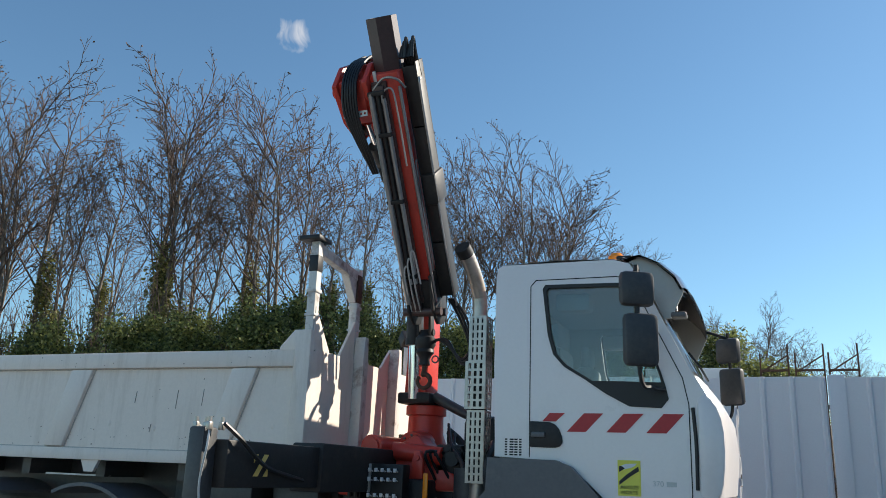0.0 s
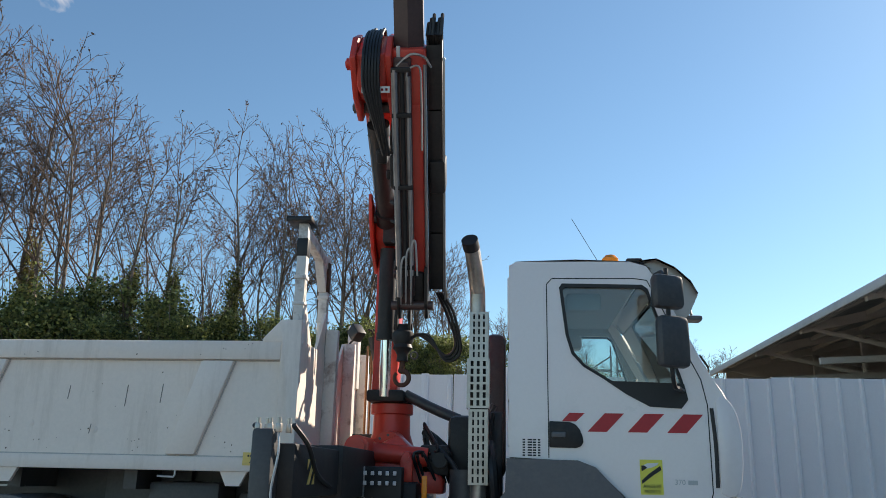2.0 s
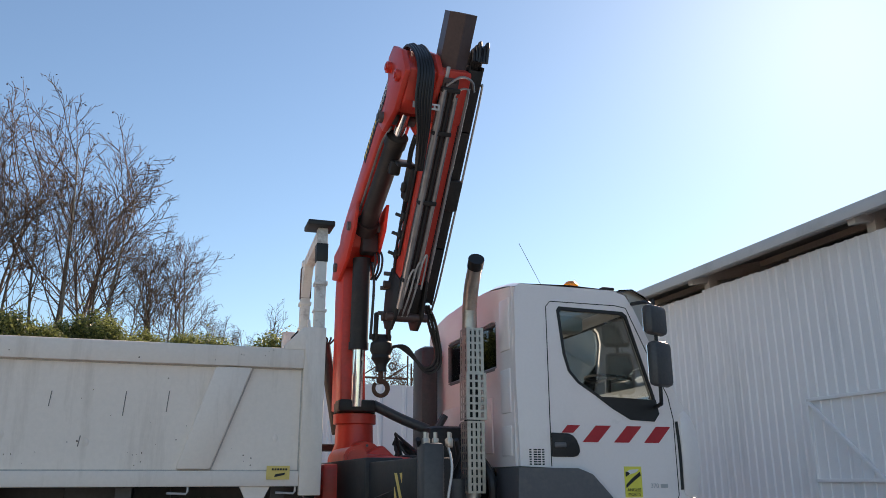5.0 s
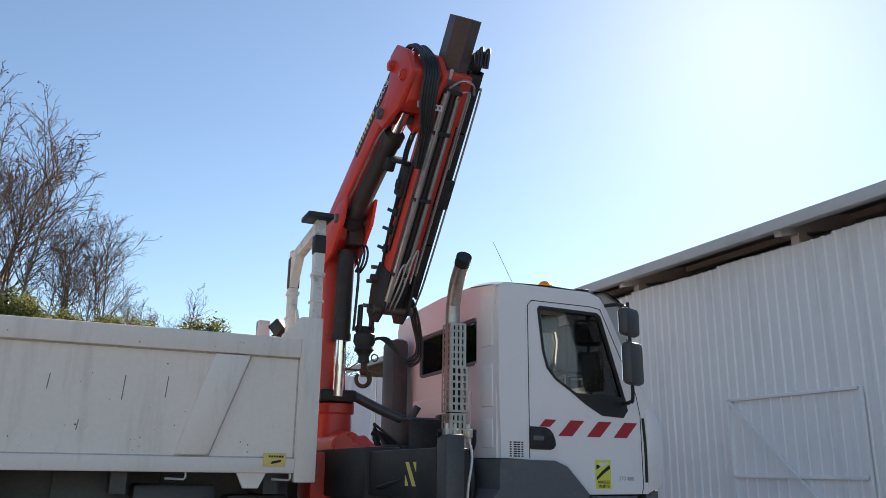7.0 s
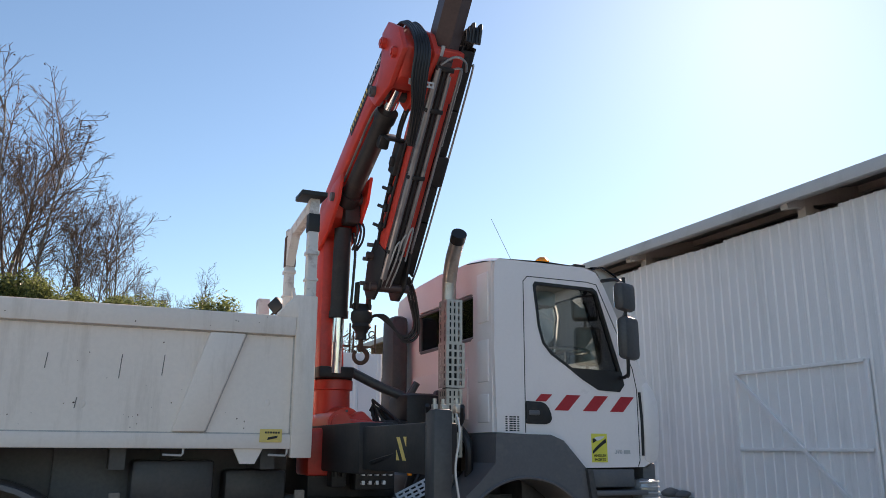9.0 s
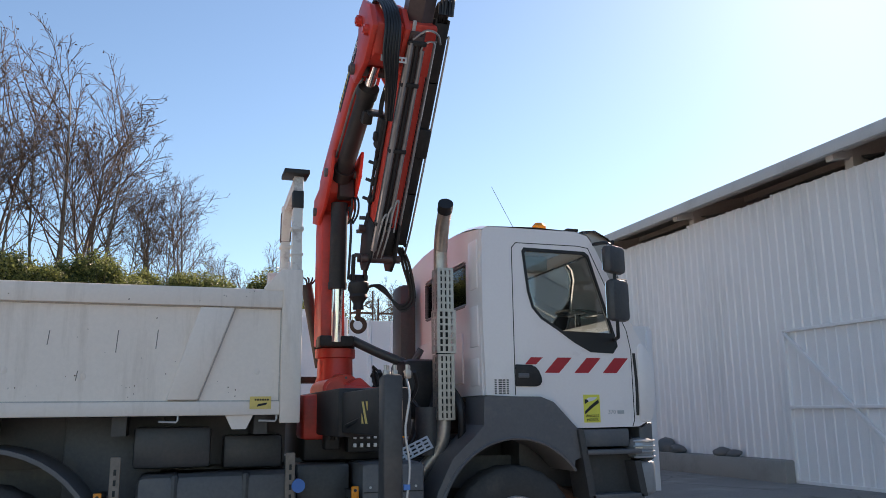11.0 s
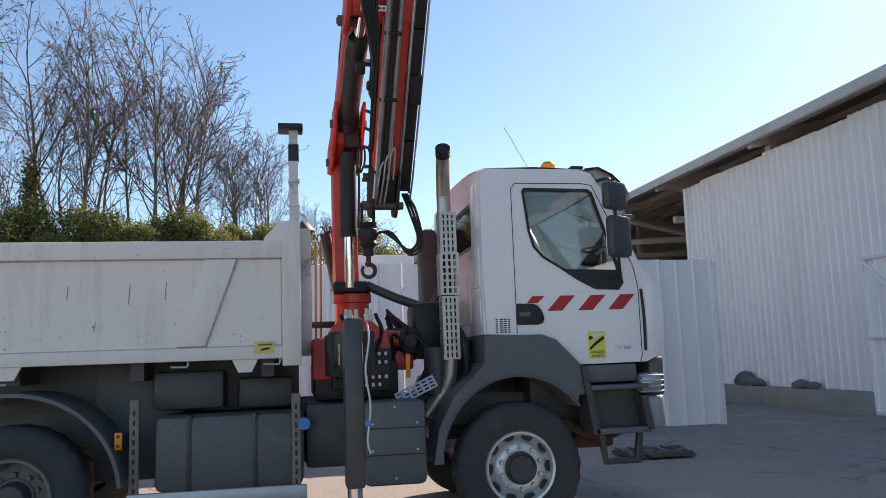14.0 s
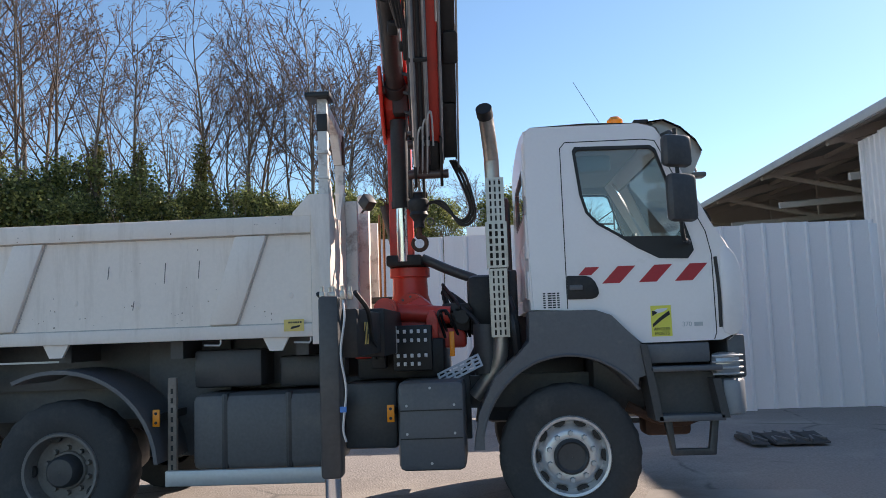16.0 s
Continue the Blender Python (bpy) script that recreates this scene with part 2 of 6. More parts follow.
def ground_mat():
    """Patched, cracked grey asphalt with fine stones."""
    m = mat("worn_asphalt", (0.27, 0.245, 0.225), 0.85, var=0.45, scale=5, bump=1.0, stain=(0.42, 0.385, 0.35), amount=0.9, stain_scale=0.5)
    n, l = m.node_tree.nodes, m.node_tree.links
    p = n["Principled BSDF"]
    old = p.inputs["Base Color"].links[0].from_socket
    g = n.new("ShaderNodeNewGeometry")
    wob = n.new("ShaderNodeTexNoise")
    wob.inputs["Scale"].default_value, wob.inputs["Detail"].default_value = 1.3, 4
    l.new(g.outputs["Position"], wob.inputs["Vector"])
    mixv = n.new("ShaderNodeMix")
    mixv.data_type = "RGBA"
    mixv.inputs["Factor"].default_value = 0.25
    l.new(g.outputs["Position"], mixv.inputs["A"])
    l.new(wob.outputs["Color"], mixv.inputs["B"])
    vor = n.new("ShaderNodeTexVoronoi")
    vor.feature = "DISTANCE_TO_EDGE"
    vor.inputs["Scale"].default_value = 0.45
    l.new(mixv.outputs["Result"], vor.inputs["Vector"])
    crack = n.new("ShaderNodeMapRange")
    crack.inputs["From Max"].default_value = 0.013
    crack.inputs["To Min"].default_value, crack.inputs["To Max"].default_value = 0.7, 0.0
    l.new(vor.outputs["Distance"], crack.inputs["Value"])
    oil = n.new("ShaderNodeTexNoise")
    oil.inputs["Scale"].default_value, oil.inputs["Detail"].default_value, oil.inputs["Roughness"].default_value = 0.9, 6, 0.7
    l.new(g.outputs["Position"], oil.inputs["Vector"])
    om = n.new("ShaderNodeMapRange")
    om.inputs["From Min"].default_value, om.inputs["From Max"].default_value, om.inputs["To Max"].default_value = 0.55, 0.72, 0.55
    l.new(oil.outputs["Fac"], om.inputs["Value"])
    gate = n.new("ShaderNodeMath")
    gate.operation = "MULTIPLY"
    l.new(crack.outputs[0], gate.inputs[0])
    gm = n.new("ShaderNodeMapRange")
    gm.inputs["From Min"].default_value, gm.inputs["From Max"].default_value = 0.44, 0.54
    l.new(wob.outputs["Fac"], gm.inputs["Value"])
    l.new(gm.outputs[0], gate.inputs[1])
    for fac, col in ((om.outputs[0], (0.17, 0.155, 0.145, 1)), (gate.outputs[0], (0.09, 0.085, 0.08, 1))):
        mx = n.new("ShaderNodeMix")
        mx.data_type = "RGBA"
        l.new(fac, mx.inputs["Factor"])
        l.new(old, mx.inputs["A"])
        mx.inputs["B"].default_value = col
        old = mx.outputs["Result"]
    l.new(old, p.inputs["Base Color"])
    return m


ASPHALT = ground_mat()

# ---- mesh helpers ----


def box(bm, x0, x1, y0, y1, z0, z1, bev=0.0, m=None):
    """A bevelled block between two corners."""
    c = Matrix.Translation(((x0 + x1) / 2, (y0 + y1) / 2, (z0 + z1) / 2)) @ Matrix.Diagonal((abs(x1 - x0), abs(y1 - y0), abs(z1 - z0), 1))
    v = bmesh.ops.create_cube(bm, size=1, matrix=c)["verts"]
    if bev:
        es = list({e for a in v for e in a.link_edges})
        r = bmesh.ops.bevel(bm, geom=es, offset=bev, segments=2, affect="EDGES", profile=0.5)
        v = list({a for f in r["faces"] for a in f.verts} | {a for a in v if a.is_valid})
    if m is not None:
        bmesh.ops.transform(bm, matrix=m, verts=v)
    return v


def cyl(bm, a, b, r, r2=None, seg=16, caps=True):
    a, b = Vector(a), Vector(b)
    d = b - a
    m = Matrix.Translation((a + b) / 2) @ d.to_track_quat("Z", "Y").to_matrix().to_4x4()
    return bmesh.ops.create_cone(bm, cap_ends=caps, segments=seg, radius1=r, radius2=r if r2 is None else r2, depth=d.length, matrix=m)["verts"]


def prism(bm, pts, axis, a, b, bev=0.0):
    """A polygon drawn in the plane across an axis, drawn out from a to b."""
    def at(p, q, w):
        return {"x": (w, p, q), "y": (p, w, q), "z": (p, q, w)}[axis]
    lo = [bm.verts.new(at(p, q, a)) for p, q in pts]
    hi = [bm.verts.new(at(p, q, b)) for p, q in pts]
    n = len(pts)
    fs = [bm.faces.new(lo), bm.faces.new(hi[::-1])]
    for i in range(n):
        fs.append(bm.faces.new((lo[i], hi[i], hi[(i + 1) % n], lo[(i + 1) % n])))
    bmesh.ops.recalc_face_normals(bm, faces=fs)
    if bev:
        es = list({e for f in fs for e in f.edges})
        bmesh.ops.bevel(bm, geom=es, offset=bev, segments=2, affect="EDGES", profile=0.5)
    return fs


def beam(bm, a, b, w, h, up=(0, 0, 1), bev=0.0):
    """A square bar from a to b, w wide and h high."""
    a, b = Vector(a), Vector(b)
    d = (b - a).normalized()
    s = d.cross(Vector(up))
    s = s.normalized() if s.length > 1e-4 else Vector((1, 0, 0))
    u = s.cross(d).normalized()
    m = Matrix((s, u, d)).transposed().to_4x4()
    m.translation = (a + b) / 2
    ln = (b - a).length
    return box(bm, -w / 2, w / 2, -h / 2, h / 2, -ln / 2, ln / 2, bev, m)


def smooth_path(pts, n=6):
    """Points of a smooth curve through pts."""
    out = []
    p = [Vector(q) for q in pts]
    p = [p[0] * 2 - p[1]] + p + [p[-1] * 2 - p[-2]]
    for i in range(1, len(p) - 2):
        for k in range(n):
            t = k / n
            a, b, c, d = p[i - 1], p[i], p[i + 1], p[i + 2]
            out.append(0.5 * (2 * b + (c - a) * t + (2 * a - 5 * b + 4 * c - d) * t * t + (3 * b - a - 3 * c + d) * t ** 3))
    out.append(p[-2])
    return out


def tube(bm, pts, r, seg=8, smooth=True, r2=None):
    """A round pipe along a curve."""
    p = smooth_path(pts) if smooth else [Vector(q) for q in pts]
    rings, side = [], None
    for i, c in enumerate(p):
        d = (p[min(i + 1, len(p) - 1)] - p[max(i - 1, 0)]).normalized()
        if side is None:
            side = d.orthogonal().normalized()
        side = (side - d * side.dot(d)).normalized()
        up = d.cross(side)
        rr = r if r2 is None else r + (r2 - r) * i / (len(p) - 1)
        rings.append([bm.verts.new(c + rr * (math.cos(6.28318 * k / seg) * side + math.sin(6.28318 * k / seg) * up)) for k in range(seg)])
    for a, b in zip(rings, rings[1:]):
        for k in range(seg):
            bm.faces.new((a[k], a[(k + 1) % seg], b[(k + 1) % seg], b[k]))
    bm.faces.new(rings[0][::-1])
    bm.faces.new(rings[-1])


def lathe(bm, prof, centre, seg=40):
    """A profile of (radius, y) turned round the y axis through centre."""
    c = Vector(centre)
    rings = []
    for r, y in prof:
        rings.append([bm.verts.new(c + Vector((r * math.cos(2 * math.pi * k / seg), y, r * math.sin(2 * math.pi * k / seg)))) for k in range(seg)])
    for a, b in zip(rings, rings[1:]):
        for k in range(seg):
            bm.faces.new((a[k], a[(k + 1) % seg], b[(k + 1) % seg], b[k]))
    return rings


def thing(name, at, label, category, group="", kind=""):
    e = new(name)
    e.empty_display_size = 0.2
    e.location = at
    return tagged(e, label, category, group, kind)


def finish(bm, name, material, flat=False):
    bmesh.ops.recalc_face_normals(bm, faces=bm.faces)
    me = bpy.data.meshes.new(name)
    bm.to_mesh(me)
    bm.free()
    me.materials.append(material)
    if not flat:
        me.polygons.foreach_set("use_smooth", [True] * len(me.polygons))
        me.set_sharp_from_angle(angle=radians(38))
    return me


def part(name, bm, material, parent, label="", flat=False):
    """One mesh under a thing or under a part, drawn in the world's metres."""
    ob = new(name, finish(bm, name, material, flat))
    ob.parent = parent
    if parent.type == "EMPTY":
        ob.matrix_parent_inverse = Matrix.Translation(-parent.location)
    if label:
        ob["label"] = label
    return ob


def solo(name, bm, material, label, category="", group="", kind="", flat=False):
    return tagged(new(name, finish(bm, name, material, flat)), label, category, group, kind)


def B():
    return bmesh.new()


def bar(bm, x0, x1, z0, z1, y, t=0.004):
    box(bm, x0, x1, y - t, y, z0, z1)


def words(text, size, material, m, parent, name="lettering"):
    cu = bpy.data.curves.new(name, "FONT")
    cu.body, cu.size, cu.extrude, cu.align_x, cu.align_y = text, size, 0.001, "CENTER", "CENTER"
    tmp = bpy.data.objects.new(name, cu)
    scene.collection.objects.link(tmp)
    me = bpy.data.meshes.new_from_object(tmp.evaluated_get(bpy.context.evaluated_depsgraph_get()))
    bpy.data.objects.remove(tmp)
    me.transform(m)
    me.materials.clear()
    me.materials.append(material)
    ob = new(name, me)
    ob.parent = parent
    if parent.type == "EMPTY":
        ob.matrix_parent_inverse = Matrix.Translation(-parent.location)
    ob["label"] = "printed word " + text.lower().replace("\n", " ")
    return ob


# ---- setting: yard, bank, fence, shed ----


def height(x, y):
    """The ground's height: a flat yard and a wooded bank behind it."""
    def step(a, b, v):
        t = min(1.0, max(0.0, (v - a) / (b - a)))
        return t * t * (3 - 2 * t)
    z = 0.07 * step(7.5, 11.0, y)
    z += 4.6 * step(18.0, 26.0, y) * (1 - 0.55 * step(-3.0, 6.0, x))
    z += 0.25 * noise.noise((x * 0.15, y * 0.15, 0.3)) * step(19.0, 25.0, y)
    return z


def make_ground():
    xs = [-1500, -400, -120, -60] + [-40 + 2.0 * i for i in range(31)] + [30, 60, 120, 400, 1500]
    ys = [-1500, -400, -100, -40, -20, -8, 0, 4, 7.5, 8.4, 9.3, 10.2, 11, 14, 17.5] + [18 + 1.0 * i for i in range(13)] + [34, 40, 60, 120, 400, 1500]
    bm = B()
    g = [[bm.verts.new((x, y, height(x, y))) for x in xs] for y in ys]
    for j in range(len(ys) - 1):
        for i in range(len(xs) - 1):
            f = bm.faces.new((g[j][i], g[j][i + 1], g[j + 1][i + 1], g[j + 1][i]))
            f.material_index = 1 if ys[j] >= 17.5 else 0
    me = bpy.data.meshes.new("ground")
    bm.to_mesh(me)
    bm.free()
    me.materials.append(ASPHALT)
    me.materials.append(SOIL)
    return tagged(new("ground", me), "worn grey asphalt yard rising to a wooded bank", "ground", kind="structure")


make_ground()


def sheet(bm, along, n, pitch, rib, depth, z0, z1, thick=0.006):
    """A ribbed steel sheet of n ribs, from 0 in its own length, ribs towards minus."""
    prof = []
    for i in range(n):
        o = i * pitch
        prof += [(o, 0), (o + pitch - rib, 0), (o + pitch - rib * 0.72, -depth), (o + pitch - rib * 0.28, -depth)]
    prof.append((n * pitch, 0))
    front, back = [], []
    for s, d in prof:
        for lst, off in ((front, 0.0), (back, thick)):
            p = (s, d + off) if along == "x" else (d + off, s)
            lst.append((bm.verts.new((*p, z0)), bm.verts.new((*p, z1))))
    for lst in (front, back):
        for a, b in zip(lst, lst[1:]):
            bm.faces.new((a[0], b[0], b[1], a[1]))
    for i in range(len(prof) - 1):
        bm.faces.new((front[i][1], front[i + 1][1], back[i + 1][1], back[i][1]))
        bm.faces.new((front[i][0], front[i + 1][0], back[i + 1][0], back[i][0]))
    for i in (0, -1):
        bm.faces.new((front[i][0], front[i][1], back[i][1], back[i][0]))


def make_fence():
    fence = thing("fence", (-6, 12.8, 0.07), "tall white ribbed sheet steel fence round the yard", "fence", kind="structure")
    bm = B()
    sheet(bm, "x", 3, 0.40, 0.09, 0.035, 0.0, 2.98)
    me = finish(bm, "fence_panel", SHEET_WHITE, flat=True)
    spots = [1.04 + 1.035 * i for i in range(3)] + [-0.41 - 1.215 * i for i in range(14)]
    for i, x in enumerate(spots):
        ob = new("panel", me)
        ob.parent = fence
        ob.matrix_parent_inverse = Matrix.Translation(-fence.location)
        sc = 0.862 if x > 1 else 1.0
        ob.matrix_basis = Matrix.Translation((x, 12.8 + 0.004 * (i % 3), 0.07 + 0.03 * ((i * 7) % 4) / 4)) @ Matrix.Diagonal((sc, 1, 1, 1))
    for x in (0.93, -3.30, -8.1, -13.0, 4.12):
        bm = B()
        w = 0.11 if 0 < x < 1 else 0.06
        box(bm, x - w, x + w, 12.77, 12.90, 0.0, 3.08 if x < 4 else 3.0, 0.006)
        part("post", bm, SHEET_WHITE, fence)
    for z in (0.6, 1.6, 2.6):
        bm = B()
        box(bm, -17, 4.1, 12.84, 12.90, z, z + 0.06)
        part("rail", bm, DARK, fence)


make_fence()


def make_shed():
    wall = thing("wall_shed", (7.5, 7, 0), "white ribbed sheet steel wall of a large open shed", "wall", kind="structure")
    bm = B()
    sheet(bm, "y", 4, 0.25, 0.10, 0.03, 0.45, 5.92)
    me = finish(bm, "shed_panel", SHED_WHITE, flat=True)
    for i in range(30):
        ob = new("panel", me)
        ob.parent = wall
        ob.matrix_parent_inverse = Matrix.Translation(-wall.location)
        ob.matrix_basis = Matrix.Translation((7.5 + 0.003 * (i % 2), 19.1 - i * 1.0, 0.02 * ((i * 5) % 3)))
    bm = B()
    box(bm, 7.12, 7.65, 12.95, 20.1, 0.0, 0.5, 0.03)
    solo("kerb_wall", bm, CONCRETE, "low rough concrete plinth under the shed wall", "plinth", kind="structure")
    # a sheet door hung in the shed wall
    door = thing("door_1", (7.44, 11.4, 0.03), "white ribbed sheet steel shed door with a braced tube frame", "door", kind="structure")
    bm = B()
    sheet(bm, "y", 12, 0.263, 0.06, 0.02, 0.08, 3.05)
    bmesh.ops.translate(bm, verts=bm.verts, vec=(7.42, 9.8, 0))
    part("leaf", bm, SHED_WHITE, door)
    for a, b in (((7.38, 9.8, 3.05), (7.38, 12.95, 3.05)), ((7.38, 9.8, 1.53), (7.38, 12.95, 1.53)), ((7.38, 9.8, 0.1), (7.38, 12.95, 0.1)), ((7.38, 9.8, 0.05), (7.38, 9.8, 3.07)), ((7.38, 12.95, 0.05), (7.38, 12.95, 3.07)), ((7.37, 12.9, 3.0), (7.37, 9.85, 0.15))):
        bm = B()
        beam(bm, a, b, 0.065, 0.06, (1, 0, 0), 0.004)
        part("frame_tube", bm, SHED_WHITE, door)
    # roof
    roof = thing("roof_shed", (10, 12, 6.4), "grey sheet shed roof with a deep light eave", "roof", kind="structure")
    bm = B()
    prism(bm, [(7.0, 6.37), (15.5, 8.3), (24.0, 6.42), (24.0, 6.34), (15.5, 8.22), (7.0, 6.31)], "y", -14, 37.6)
    part("roof_sheet", bm, ROOFING, roof)
    bm = B()
    box(bm, 6.94, 7.04, -14, 37.6, 6.13, 6.36, 0.01)
    part("fascia", bm, EAVE, roof, "pale folded metal eave board")
    for y in [-9 + 5.0 * i for i in range(10)]:
        bm = B()
        beam(bm, (7.1, y, 6.2), (15.4, y, 8.0), 0.18, 0.3, (0, 0, 1))
        beam(bm, (7.62, y, 5.2), (15.4, y, 5.6), 0.14, 0.2, (0, 0, 1))
        beam(bm, (7.5, y, 6.2), (11, y, 5.4), 0.1, 0.12)
        beam(bm, (11, y, 7.0), (11, y, 5.4), 0.1, 0.12, (0, 1, 0))
        beam(bm, (11, y, 7.0), (15.4, y, 5.6), 0.1, 0.12)
        if y < 19:
            box(bm, 7.58, 7.8, y - 0.1, y + 0.1, 0.0, 6.3)
        part("truss", bm, BEAM, roof)
    for x in (7.4, 9.2, 11.0, 12.8, 14.6):
        bm = B()
        z = 6.22 + (x - 7.0) * 0.221
        box(bm, x - 0.06, x + 0.06, -14, 37.6, z - 0.06, z + 0.1)
        part("purlin", bm, BEAM, roof)
    bm = B()
    box(bm, 23.8, 24.0, -14, 37.6, 0, 6.4)
    for y in (-13.8, 37.3):
        prism(bm, [(7.6, 0), (24.0, 0), (24.0, 6.33), (15.5, 8.2), (7.6, 6.46)], "y", y, y + 0.15)
    solo("wall_shed_back", bm, BEAM, "dull brown closing walls of the shed", "wall", kind="structure")
    # dark lumps on the plinth
    for x, y, z, s in ((7.35, 17.4, 0.5, 0.27), (7.3, 16.85, 0.5, 0.2), (7.3, 15.1, 0.5, 0.2), (7.33, 14.75, 0.5, 0.16)):
        bm = B()
        bmesh.ops.create_icosphere(bm, subdivisions=3, radius=s)
        for v in bm.verts:
            v.co *= 1 + 0.35 * noise.noise(v.co * 5 + Vector((y, 0, 0)))
            v.co.z = max(v.co.z * (0.9 if s > 0.25 else 0.55) + s * 0.4, 0)
            v.co.y *= 1.4
            v.co.x *= 0.7
            v.co += Vector((x, y, z))
        solo("rubble_lump", bm, DARK, "dark lump of rubble on the concrete plinth", "rubble", "rubble on the plinth")


make_shed()


def make_drain():
    d = thing("kerb_ramp", (1.2, 9.5, 0.07), "black rubber kerb ramp lying on the asphalt", "ramp")
    rng = random.Random(17)
    for i in range(4):
        x = 0.80 + i * 0.225
        turn = Matrix.Translation((x + 0.1, 9.55, 0.06)) @ Matrix.Rotation(radians(rng.uniform(-9, 9)), 4, "Z") @ Matrix.Rotation(radians(rng.uniform(-4, 4)), 4, "Y")
        bm = B()
        prism(bm, [(-0.36, 0.0), (0.36, 0.0), (0.32, 0.045), (0.05, 0.075 + 0.02 * (i % 2)), (-0.2, 0.05), (-0.35, 0.02)], "x", -0.105, 0.105, 0.01)
        bmesh.ops.transform(bm, matrix=turn, verts=bm.verts)
        sec = part("section", bm, RUBBER, d)
        for k in (-1, 1):
            bm = B()
            beam(bm, (-0.08 * k, -0.30, 0.045), (0.08 * k, 0.28, 0.075), 0.03, 0.03, bev=0.006)
            bmesh.ops.transform(bm, matrix=turn, verts=bm.verts)
            part("ridge", bm, DARK, sec, "dusty raised ridge")


make_drain()


def make_slab():
    d = thing("steel_road_plate", (-0.3, 6.4, 0), "pale dusty road plate with a rusty edge on the asphalt", "road plate")
    bm = B()
    prism(bm, [(-1.2, 5.95), (0.52, 5.95), (0.54, 6.80), (-0.85, 6.98)], "z", -0.01, 0.035, 0.006)
    part("plate", bm, CONCRETE, d)
    bm = B()
    beam(bm, (-1.22, 5.94, 0.012), (0.53, 5.94, 0.012), 0.02, 0.03, bev=0.004)
    part("edge_angle", bm, RUSTY, d, "rusty steel edge angle")


make_slab()

# ---- the truck ----
TX, TY = -3.5, 6.95
truck = thing("tipper_truck", (TX, TY, 0), "white three axle tipper truck with red stripes parked in the yard", "truck")


def plate(bm, outer, holes, axis, a, b):
    """A flat plate with holes, drawn out from a to b along an axis."""
    def at(p, q):
        return {"x": (a, p, q), "y": (p, a, q)}[axis]
    es = []
    for loop in [outer] + holes:
        v = [bm.verts.new(at(p, q)) for p, q in loop]
        es += [bm.edges.new((v[i], v[(i + 1) % len(v)])) for i in range(len(v))]
    fs = [f for f in bmesh.ops.triangle_fill(bm, edges=es, use_beauty=True, use_dissolve=False)["geom"] if isinstance(f, bmesh.types.BMFace)]
    ex = bmesh.ops.extrude_face_region(bm, geom=fs)
    vv = [v for v in ex["geom"] if isinstance(v, bmesh.types.BMVert)]
    bmesh.ops.translate(bm, verts=vv, vec=(b - a, 0, 0) if axis == "x" else (0, b - a, 0))


def loft(bm, rows):
    g = [[bm.verts.new(p) for p in r] for r in rows]
    for a, b in zip(g, g[1:]):
        for i in range(len(a) - 1):
            bm.faces.new((a[i], a[i + 1], b[i + 1], b[i]))
    return g


SIDE = [(-1.88, 1.64), (-1.90, 2.3), (-1.895, 2.98), (-1.885, 3.045), (-1.85, 3.076), (-1.0, 3.075), (-0.88, 3.04), (-0.80, 2.92), (-0.50, 2.29), (-0.40, 2.12), (-0.33, 1.98), (-0.31, 1.75), (-0.34, 1.42), (-0.46, 1.365), (-1.07, 1.36), (-1.22, 1.50), (-1.40, 1.62)]
WIN = [(-1.52, 2.87), (-1.50, 2.90), (-0.92, 2.89), (-0.88, 2.86), (-0.67, 2.20), (-0.64, 2.06), (-0.68, 2.01), (-0.90, 2.02), (-1.05, 2.10), (-1.36, 2.29), (-1.44, 2.38), (-1.48, 2.52)]
Y0, Y1 = 5.80, 8.10
COLS = [(5.80, 0.0), (5.84, 0.025), (5.92, 0.045), (6.3, 0.06), (6.95, 0.07), (7.6, 0.06), (7.98, 0.045), (8.06, 0.025), (8.10, 0.0)]


